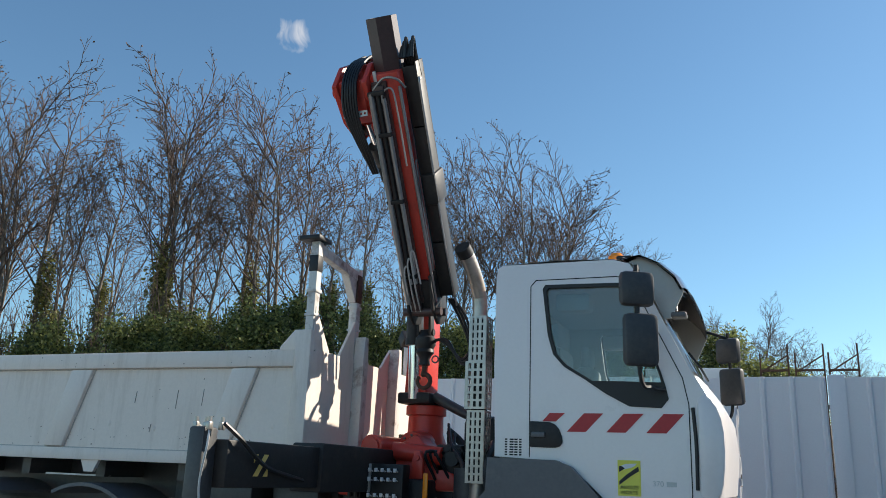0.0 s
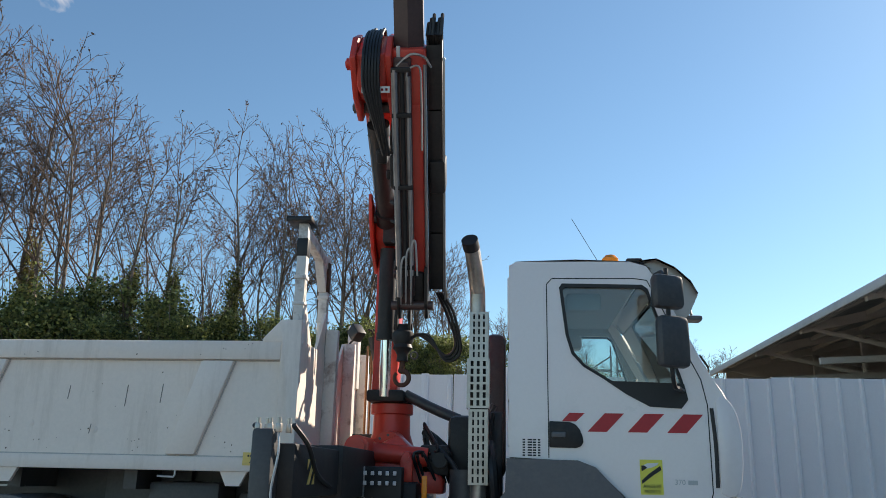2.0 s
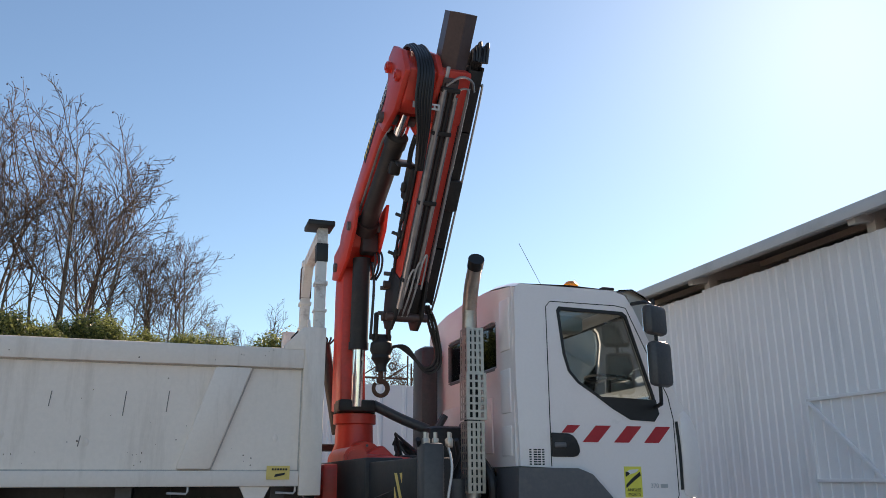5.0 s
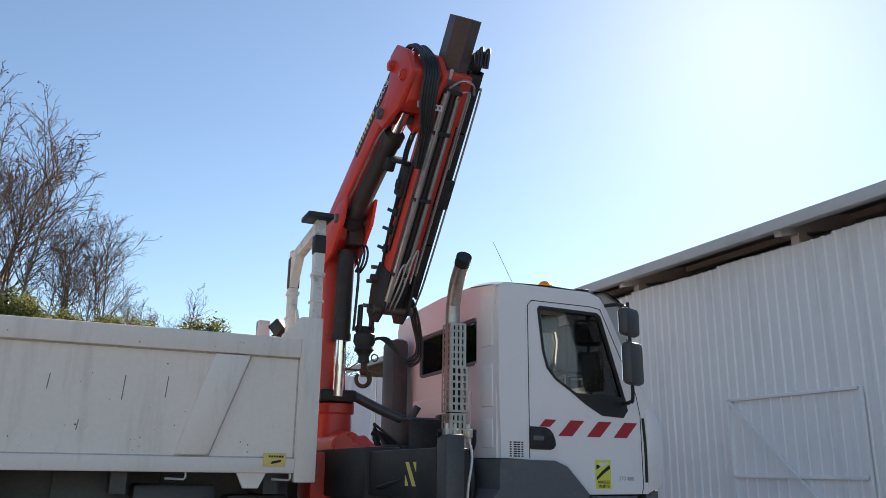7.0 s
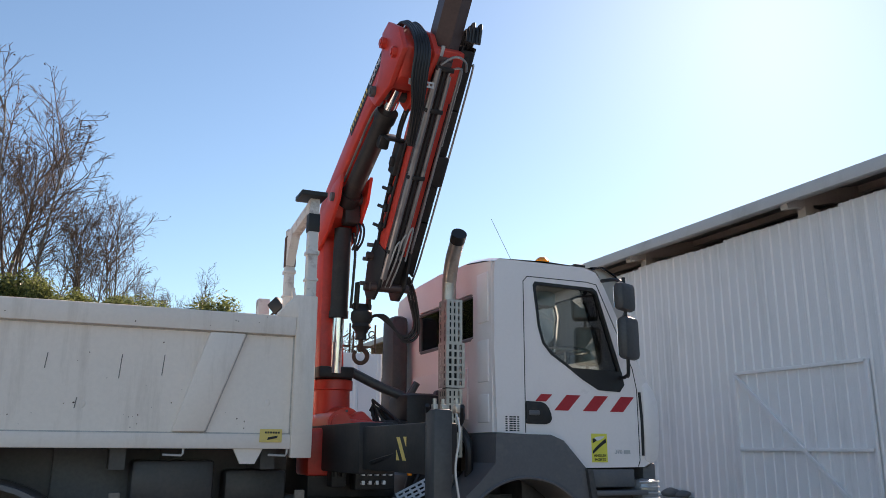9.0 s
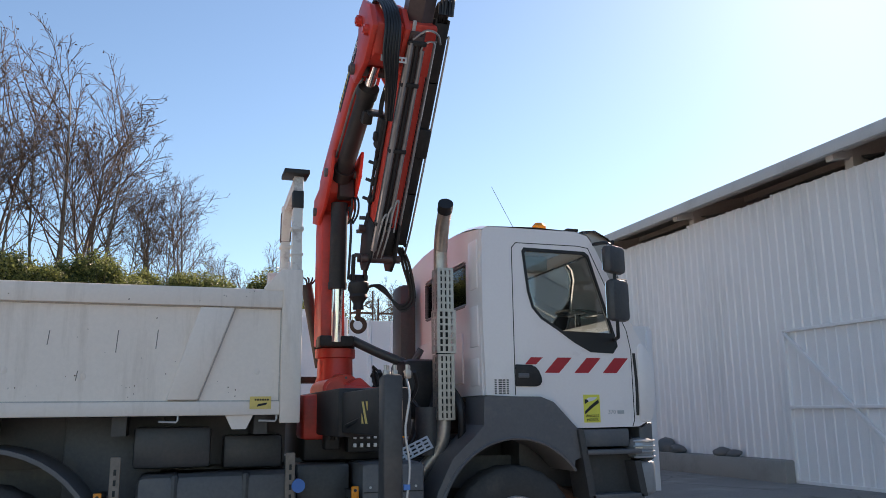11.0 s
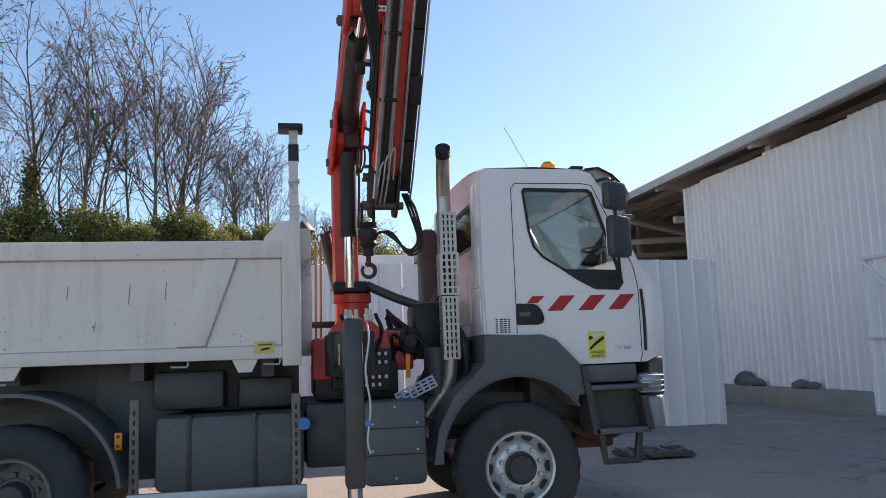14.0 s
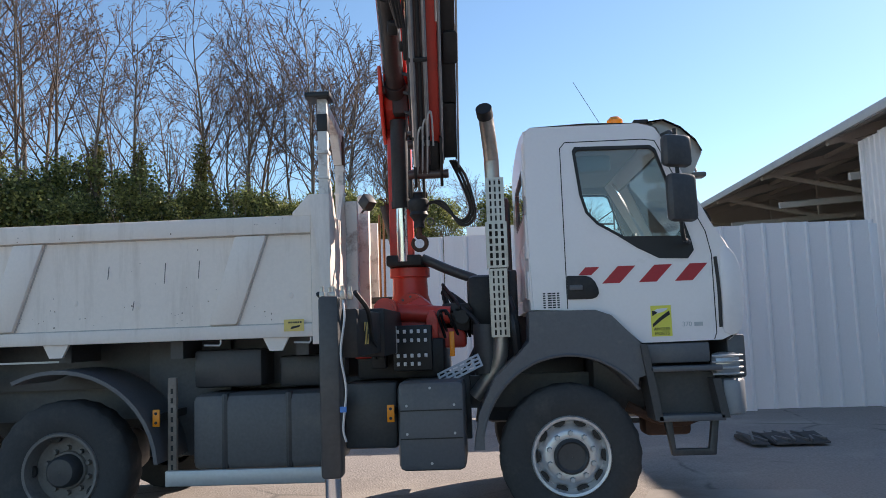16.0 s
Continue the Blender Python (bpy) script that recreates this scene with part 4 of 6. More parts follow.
def make_chassis():
    bm = B()
    for y in (6.5, 7.4):
        box(bm, -8.0, -0.5, y - 0.04, y + 0.04, 0.85, 1.12)
    for x in (-7.6, -6.2, -4.8, -3.4, -2.3, -1.0):
        box(bm, x - 0.06, x + 0.06, 6.5, 7.4, 0.9, 1.08)
    part("chassis_frame", bm, DARK, truck, "dark ladder frame")
    # dark filler added to keep the gap between rear wheel and tank dark
    bm = B()
    box(bm, -5.1, -4.4, 6.28, 6.34, 0.55, 1.5, 0.01)
    part("filler_plate", bm, DARK, truck)
    bm = B()
    box(bm, -3.45, -2.4, 6.42, 6.46, 0.6, 1.15, 0.01)
    part("filler_plate", bm, DARK, truck)
    for x in (-1.65, -5.56, -6.92):
        bm = B()
        cyl(bm, (x, 6.0, 0.53), (x, 7.9, 0.53), 0.09, seg=12)
        bmesh.ops.create_uvsphere(bm, u_segments=14, v_segments=10, radius=0.2, matrix=Matrix.Translation((x, 6.95, 0.53)))
        part("axle", bm, DARK, truck)
    bm = B()
    box(bm, -1.4, -0.55, 6.3, 7.6, 0.75, 1.5, 0.08)
    box(bm, -2.3, -1.4, 6.6, 7.3, 0.7, 1.3, 0.08)
    part("engine", bm, BLACK, truck, "dark oily engine block under the cab")
    bm = B()
    tube(bm, [(-1.15, 6.15, 0.86), (-0.95, 6.12, 0.76), (-0.75, 6.12, 0.72), (-0.55, 6.2, 0.76)], 0.04, 8)
    part("spring_bracket", bm, RUSTY, truck, "rusty spring bracket behind the steps")
    bm = B()
    box(bm, -1.0, -0.62, 6.25, 6.5, 0.6, 0.84, 0.04)
    part("steering_box", bm, RUSTY, truck)
    for y in (5.84, 8.02):
        bm = B()
        prism(bm, [(-0.93, 0.80), (-0.87, 0.80), (-0.85, 0.55), (-0.60, 0.55), (-0.56, 0.80), (-0.51, 0.80), (-0.55, 0.50), (-0.88, 0.50)], "y", y, y + 0.06, 0.008)
        part("lower_step", bm, BLACK, truck, "black hanging lower step bracket")
    # tank
    bm = B()
    box(bm, -4.56, -3.42, 5.78, 6.42, 0.50, 1.08, 0.06)
    tank = part("fuel_tank", bm, DARK, truck, "dark grey steel tank")
    for x in (-4.3, -3.8):
        bm = B()
        box(bm, x - 0.03, x + 0.03, 5.77, 6.43, 0.49, 1.09, 0.03)
        part("tank_strap", bm, BLACK, tank)
    bm = B()
    cyl(bm, (-3.42, 5.80, 0.98), (-3.42, 5.73, 0.98), 0.05, seg=16)
    part("tank_cap", bm, BLUE, tank, "blue filler cap")
    # hoist ram box and bits above the tank
    bm = B()
    box(bm, -4.6, -4.05, 5.95, 6.34, 1.12, 1.42, 0.03)
    part("air_tank", bm, BLACK, truck)
    bm = B()
    box(bm, -3.95, -3.5, 6.1, 6.34, 1.1, 1.35, 0.03)
    part("oil_tank", bm, BLACK, truck)
    bm = B()
    box(bm, -3.4, -2.98, 5.98, 6.4, 0.6, 1.12, 0.03)
    part("valve_box", bm, BLACK, truck)
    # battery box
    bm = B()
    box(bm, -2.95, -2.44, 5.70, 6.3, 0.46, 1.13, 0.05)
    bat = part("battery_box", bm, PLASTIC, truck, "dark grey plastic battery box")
    for z in (0.70, 0.91):
        bm = B()
        box(bm, -2.93, -2.46, 5.692, 5.70, z, z + 0.008)
        part("lid_seam", bm, INK, bat)
    for x, z in ((-2.88, 0.74), (-2.52, 0.74), (-2.88, 0.95), (-2.52, 0.95), (-2.70, 1.08), (-2.70, 0.52)):
        bm = B()
        cyl(bm, (x, 5.69, z), (x, 5.71, z), 0.010, seg=8)
        part("bolt", bm, ALU, bat)
    # side guard
    bm = B()
    box(bm, -4.74, -3.40, 5.70, 5.74, 0.40, 0.52, 0.012)
    rail = part("side_guard", bm, ALU, truck, "pale aluminium side guard rail")
    for x in (-4.70, -3.48):
        bm = B()
        box(bm, x - 0.035, x + 0.035, 5.745, 5.79, 0.42, 1.22, 0.008)
        part("guard_post", bm, WORN, rail, "brown weathered slotted guard post")
        for k in range(9):
            bm = B()
            box(bm, x - 0.009, x + 0.009, 5.7425, 5.747, 0.52 + 0.072 * k, 0.56 + 0.072 * k)
            part("slot", bm, INK, rail)
    for x, z in ((-4.80, 0.92), (-3.0, 0.90)):
        bm = B()
        box(bm, x - 0.028, x + 0.028, 5.68, 5.70, z - 0.065, z + 0.065, 0.006)
        mk = part("side_marker", bm, ORANGE, truck, "orange side marker reflector")
        for dz in (-0.035, 0.035):
            bm = B()
            cyl(bm, (x, 5.677, z + dz), (x, 5.682, z + dz), 0.012, seg=8)
            part("screw", bm, INK, mk)
        bm = B()
        box(bm, x - 0.02, x + 0.02, 5.70, 6.3, z - 0.03, z + 0.03)
        part("marker_bracket", bm, BLACK, mk)
    # rear mudguard arcs
    for cx in (-5.56, -6.92):
        for ya, yb in ((5.62, 6.25), (7.65, 8.28)):
            bm = B()
            a0, a1 = (4, 120) if cx > -6 else (60, 172)
            o = [(cx + 0.80 * math.cos(radians(a)), 0.53 + 0.78 * math.sin(radians(a))) for a in range(a0, a1, 8)]
            i = [(cx + 0.77 * math.cos(radians(a)), 0.53 + 0.75 * math.sin(radians(a))) for a in range(a0, a1, 8)]
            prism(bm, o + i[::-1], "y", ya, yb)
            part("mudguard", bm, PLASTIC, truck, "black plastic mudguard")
    # sub-frame of the tipper
    bm = B()
    box(bm, -8.0, -3.45, 6.35, 6.55, 1.12, 1.50)
    box(bm, -8.0, -3.45, 7.35, 7.55, 1.12, 1.50)
    for x in (-7.4, -6.5, -5.6, -4.7, -3.7):
        box(bm, x - 0.05, x + 0.05, 5.85, 8.05, 1.36, 1.50)
    box(bm, -4.9, -3.6, 6.6, 7.3, 1.0, 1.45, 0.04)
    part("tipping_frame", bm, BLACK, truck, "black sub-frame under the tipper body")
    # thin pale strip that paints the light of a gap under the bed
    bm = B()
    box(bm, -6.3, -5.55, 5.9, 5.93, 1.36, 1.375)
    part("gap_light_strip", bm, ALU, truck)


make_chassis()


def perforated(bm, o, u, v, nu, nv, w, h, frame_u, frame_v, t):
    """A plate with slots: bars between nu by nv slots of w by h."""
    o, u, v = Vector(o), Vector(u).normalized(), Vector(v).normalized()
    n = u.cross(v)
    m = Matrix((u, v, n)).transposed().to_4x4()
    m.translation = o
    W, H = nu * w + (nu + 1) * frame_u, nv * h + (nv + 1) * frame_v
    for i in range(nu + 1):
        box(bm, i * (w + frame_u), i * (w + frame_u) + frame_u, 0, H, 0, t, 0, m)
    for j in range(nv + 1):
        for i in range(nu):
            box(bm, frame_u + i * (w + frame_u), (i + 1) * (w + frame_u), j * (h + frame_v), j * (h + frame_v) + frame_v, 0, t, 0, m)
    return W, H


def make_exhaust():
    bm = B()
    tube(bm, [(-2.36, 6.24, 0.96), (-2.28, 6.22, 1.06), (-2.18, 6.19, 1.20), (-2.135, 6.165, 1.40), (-2.14, 6.16, 2.0), (-2.15, 6.16, 2.80), (-2.155, 6.13, 2.95), (-2.17, 6.04, 3.09), (-2.185, 5.92, 3.20), (-2.20, 5.84, 3.255)], 0.062, 16)
    pipe = part("exhaust_pipe", bm, STEEL, truck, "upright worn steel exhaust pipe with a bent tip")
    bm = B()
    tube(bm, [(-2.19, 5.90, 3.213), (-2.203, 5.832, 3.262)], 0.066, 16, smooth=False)
    part("exhaust_mouth", bm, INK, pipe, "sooty exhaust mouth")
    # added black sleeve, stands in for the darkness behind the shield slots
    bm = B()
    cyl(bm, (-2.135, 6.155, 1.44), (-2.14, 6.155, 2.72), 0.066, seg=20)
    part("slot_shade_sleeve", bm, INK, pipe, "black sleeve added round the pipe to darken the shield slots")
    for x, y, z0, rows_n, wide in ((-2.205, 6.075, 1.44, 9, 0.14), (-2.22, 6.05, 2.0, 6, 0.165), (-2.205, 6.075, 2.37, 6, 0.14)):
        fu = 0.024
        sw = (wide - 4 * fu) / 3
        bm = B()
        perforated(bm, (x, y, z0), (1, 0, 0), (0, 0, 1), 3, rows_n, sw, 0.042, fu, 0.0175, 0.004)
        perforated(bm, (x, y + 0.16, z0), (0, -1, 0), (0, 0, 1), 3, rows_n, 0.02, 0.042, 0.025, 0.0175, 0.004)
        perforated(bm, (x + wide, y, z0), (0, 1, 0), (0, 0, 1), 3, rows_n, 0.02, 0.042, 0.025, 0.0175, 0.004)
        part("heat_shield", bm, STEEL, pipe, "perforated steel heat shield", flat=True)
    bm = B()
    perforated(bm, (-2.62, 5.98, 1.07), (0.91, 0, 0.41), (-0.32, 0.45, 0.80), 6, 3, 0.040, 0.016, 0.018, 0.017, 0.006)
    part("slotted_step", bm, ALU, truck, "slotted aluminium catwalk step", flat=True)
    # intake stack and ducts
    bm = B()
    box(bm, -2.14, -1.95, 7.60, 7.93, 1.5, 2.84, 0.06)
    part("air_intake", bm, BLACK, truck, "tall black plastic air intake stack")
    bm = B()
    tube(bm, [(-2.42, 7.25, 1.48), (-2.25, 7.2, 1.75), (-2.04, 7.15, 2.12)], 0.035, 8)
    part("intake_strut", bm, BLACK, truck, "black slanted strut by the intake stack")
    bm = B()
    prism(bm, [(-2.36, 1.10), (-1.96, 1.10), (-1.96, 2.02), (-2.06, 2.02), (-2.20, 1.66)], "y", 6.62, 6.70, 0.02)
    part("heat_guard", bm, BLACK, truck, "black slanted guard behind the exhaust")
    bm = B()
    box(bm, -2.40, -2.05, 6.5, 7.0, 1.45, 1.98, 0.06)
    part("air_filter", bm, JET, truck, "black air filter housing")
    bm = B()
    tube(bm, [(-2.80, 6.84, 2.17), (-2.55, 6.80, 2.05), (-2.33, 6.74, 1.96)], 0.045, 10)
    part("intake_pipe", bm, BLACK, truck)
    bm = B()
    tube(bm, [(-2.3, 6.3, 1.2), (-2.1, 6.5, 1.7), (-2.05, 6.6, 2.0)], 0.03, 8)
    tube(bm, [(-2.45, 6.25, 1.15), (-2.3, 6.3, 1.5), (-2.5, 6.5, 1.75)], 0.02, 8)
    tube(bm, [(-2.0, 6.1, 1.2), (-2.02, 6.05, 1.55), (-2.05, 6.3, 1.75)], 0.035, 8)
    part("coolant_hose", bm, HOSE, truck)
    bm = B()
    cyl(bm, (-2.25, 6.25, 1.15), (-2.25, 6.25, 1.55), 0.11, seg=18)
    part("reservoir", bm, BLACK, truck)


make_exhaust()


def make_bed():
    XF, XR = -3.43, -8.0
    bm = B()
    # side walls (inner skin), floor, tail
    box(bm, XR, XF, 5.755, 8.145, 1.50, 1.58)
    bed = part("tipper_body", bm, BED_WHITE, truck, "white dented steel tipper body, scratched and dusty")
    for y in (5.715, 8.15):
        bm = B()
        box(bm, XR, XF, y, y + 0.035, 1.52, 2.43)
        part("side_wall", bm, BED_WHITE, bed, "white scratched steel side wall")
    bm = B()
    box(bm, XR, XR + 0.05, 5.755, 8.145, 1.58, 2.43)
    part("tailgate", bm, BED_WHITE, bed)
    for s, yo in ((0, 5.67), (1, 8.23)):
        def pr(pts, depth, nm, material=BED_WHITE, lab="", b=0.008):
            bm = B()
            ya, yb = (yo + 0.055 - depth, yo + 0.055) if s == 0 else (yo - 0.055, yo - 0.055 + depth)
            prism(bm, pts, "y", ya, yb, b)
            return part(nm, bm, material, bed, lab)
        pr([(XR, 2.30), (XF - 0.15, 2.30), (XF - 0.15, 2.44), (XR, 2.44)], 0.055, "top_rail")
        pr([(XR, 1.50), (XF - 0.15, 1.50), (XF - 0.15, 1.60), (XR, 1.60)], 0.045, "bottom_rail")
        pr([(XF - 0.15, 1.44), (XF, 1.44), (XF, 2.60), (XF - 0.16, 2.60), (XF - 0.29, 2.46), (XF - 0.29, 2.43), (XF - 0.15, 2.43)], 0.06, "front_pillar")
        # thin lines that paint the shade at rail and pillar edges, plus grime
        for a, b in (((XR, 2.296), (XF - 0.15, 2.296)), ((XF - 0.155, 1.60), (XF - 0.155, 2.30)), ((XR, 1.604), (XF - 0.15, 1.604))):
            bm = B()
            ys = yo + (0.043 if s == 0 else -0.043)
            beam(bm, (a[0], ys, a[1]), (b[0], ys, b[1]), 0.010, 0.008, (0, 1, 0))
            part("edge_shade_line", bm, EDGE_SHADE, bed, "brownish painted line of edge shade and grime along the rail")
        for k in range(3):
            x = -4.06 - 1.77 * k
            pr([(x - 0.33, 1.61), (x - 0.11, 1.61), (x + 0.13, 2.295), (x - 0.12, 2.295)], 0.05, "slanted_rib", b=0.016)
            # painted shade line down the right edge of the rib
            for xa, xb in ((x - 0.105, x + 0.135),):
                bm = B()
                beam(bm, (xa, yo + (0.043 if s == 0 else -0.043), 1.61), (xb, yo + (0.043 if s == 0 else -0.043), 2.295), 0.012, 0.008, (0, 1, 0))
                part("edge_shade_line", bm, EDGE_SHADE, bed, "brownish painted line of edge shade and grime along the rib")
    # headboard
    bm = B()
    box(bm, XF - 0.04, XF, 5.75, 8.15, 1.52, 2.45)
    head = part("headboard", bm, BED_WHITE, bed, "white steel headboard with rust spots")
    for y in (6.47, 7.2, 7.9):
        bm = B()
        prism(bm, [(y - 0.05, 1.52), (y + 0.05, 1.52), (y + 0.05, 2.45), (y + 0.03, 2.66), (y - 0.03, 2.66), (y - 0.05, 2.45)], "x", XF, XF + 0.10, 0.006)
        part("stiffener", bm, RUST_WHITE, head)
    for y, w in ((5.72, 0.28), (6.42, -0.26), (6.55, 0.2), (7.2, -0.22), (7.27, 0.22), (7.85, -0.2)):
        bm = B()
        prism(bm, [(y, 2.44), (y + w, 2.44), (y, 2.80 if abs(w) > 0.24 else 2.66)], "x", XF - 0.03, XF - 0.005)
        part("gusset", bm, BED_WHITE, head)
    # gantry with a worn post, top beam and plate
    for y in (5.73, 6.47):
        zt = 3.36 if y < 6 else 3.30
        bm = B()
        box(bm, XF - 0.085, XF - 0.010, y - 0.038, y + 0.038, 2.45, zt, 0.005)
        box(bm, XF - 0.095, XF, y - 0.048, y + 0.048, 2.92, 2.95, 0.004)
        box(bm, XF - 0.095, XF, y - 0.048, y + 0.048, 2.72, 2.74, 0.004)
        post = part("gantry_post", bm, RUST_WHITE, head, "rust stained white gantry post")
        bm = B()
        box(bm, XF - 0.090, XF - 0.005, y - 0.043, y + 0.043, 3.10 if y < 6 else 2.98, 3.24, 0.003)
        part("rubber_sleeve", bm, RUSTY if y > 6 else INK, post)
    bm = B()
    beam(bm, (XF - 0.05, 5.72, 3.31), (XF - 0.05, 6.50, 3.22), 0.07, 0.085, bev=0.004)
    prism(bm, [(6.42, 3.22), (6.42, 2.98), (6.24, 3.22)], "x", XF - 0.09, XF - 0.02)
    part("gantry_beam", bm, RUST_WHITE, head, "rusty white gantry beam", flat=True)
    bm = B()
    box(bm, XF - 0.17, XF + 0.03, 5.62, 5.84, 3.36, 3.40, 0.008)
    part("rest_plate", bm, INK, head, "black rubber rest plate")
    bm = B()
    beam(bm, (-3.40, 7.42, 2.76), (-3.33, 7.36, 2.84), 0.11, 0.13, bev=0.012)
    tube(bm, [(-3.36, 7.40, 2.78), (-3.43, 7.42, 2.70), (-3.46, 7.42, 2.40)], 0.012, 6, smooth=False)
    part("work_lamp", bm, INK, head, "small black work lamp")
    bm = B()
    box(bm, -3.50, -3.39, 7.64, 7.76, 2.30, 2.91, 0.008)
    part("corner_post", bm, RUST_WHITE, head, "short white post at the far corner")
    # far corner of the headboard, hinge lugs, hooks, label
    for x in (-3.87, -5.6, -7.3):
        bm = B()
        prism(bm, [(x - 0.10, 1.50), (x + 0.10, 1.50), (x + 0.05, 1.40), (x - 0.05, 1.40)], "y", 5.70, 5.73)
        part("lug", bm, BED_WHITE, bed)
    for x in (-4.36, -3.66):
        bm = B()
        tube(bm, [(x - 0.07, 5.70, 1.46), (x + 0.05, 5.70, 1.455), (x + 0.06, 5.70, 1.47), (x + 0.06, 5.70, 1.51)], 0.008, 6, smooth=False)
        part("rope_hook", bm, ALU, bed)
    bm = B()
    bar(bm, -3.80, -3.645, 1.545, 1.635, 5.677, 0.004)
    lab = part("label", bm, YELLOW, bed, "yellow printed warning label")
    bm = B()
    for k in range(6):
        bar(bm, -3.765 + 0.018 * k, -3.753 + 0.018 * k, 1.605, 1.618, 5.672, 0.003)
    prism(bm, [(-3.75, 1.56), (-3.68, 1.575), (-3.675, 1.59), (-3.71, 1.585), (-3.74, 1.58)], "y", 5.669, 5.672)
    part("label_print", bm, INK, lab)
    # shallow dents pressed into the side
    for x, z in ((-4.95, 1.78), (-4.22, 1.80), (-5.45, 1.82), (-3.75, 1.82)):
        bm = B()
        bmesh.ops.create_uvsphere(bm, u_segments=14, v_segments=8, radius=0.03, matrix=Matrix.Translation((x, 5.722, z)) @ Matrix.Diagonal((0.8, 0.4, 1.1, 1)))
        part("dent", bm, BED_WHITE, bed)
    # chips, drips and dents of old paint
    random.seed(4)
    for k in range(64):
        bm = B()
        x, z = random.uniform(-6.6, -3.65), random.choice([random.uniform(1.62, 2.25), random.uniform(1.62, 1.80), random.uniform(1.62, 1.72), random.uniform(2.31, 2.42)])
        yy = 5.715 if z < 2.29 else 5.67
        r = random.uniform(0.002, 0.006)
        pts = [(x + r * random.uniform(0.5, 1.3) * math.cos(a), z + r * random.uniform(0.6, 1.5) * math.sin(a)) for a in [k2 * 1.047 for k2 in range(6)]]
        prism(bm, pts, "y", yy - 0.002, yy + 0.002)
        part("paint_chip", bm, RUSTY, bed)
    for x, z, l in ((-4.75, 1.95, 0.16), (-4.48, 1.98, 0.14), (-5.2, 2.0, 0.1), (-5.0, 1.75, 0.07), (-4.3, 1.78, 0.07)):
        bm = B()
        prism(bm, [(x, z), (x + 0.006, z), (x + 0.016, z + l), (x + 0.010, z + l)], "y", 5.7125, 5.716)
        part("scratch", bm, DUSTY_RIM, bed)


make_bed()


# ---- the loader crane behind the cab ----
crane = thing("loader_crane", (-2.95, 6.97, 1.12), "red folding loader crane with black rams standing behind the cab", "crane")


SHEAR = 0.05  # the crane stands slewed a little towards the cab


def P(u, v, z):
    """Crane's own plane: u from the column towards the boom, v across, z up."""
    return Vector((-2.95 + v + SHEAR * u, 6.97 - u, z))


def Q(s, e, v):
    """Outer boom: s along it from its lower end, e off its upper side, v across."""
    return P(0.476 + 0.579 * s + 0.815 * e, v, 3.003 + 0.815 * s - 0.579 * e)


def boom_box(bm, s0, s1, e0, e1, v0, v1, bev=0.012):
    ax, ay = Q(1, 0, 0) - Q(0, 0, 0), Q(0, 1, 0) - Q(0, 0, 0)
    c = Matrix((Vector((1, 0, 0)), ay, ax)).transposed().to_4x4()
    c.translation = Q(0, 0, 0)
    box(bm, v0, v1, e0, e1, s0, s1, bev, c)


def flat_u(bm, pts, v0, v1, bev=0.0):
    """A plate cut to a profile of (u, z), from v0 to v1 across."""
    old = set(bm.verts)
    prism(bm, [(6.97 - u, z) for u, z in pts], "x", -2.95 + v0, -2.95 + v1, bev)
    for v in bm.verts:
        if v not in old:
            v.co.x += SHEAR * (6.97 - v.co.y)


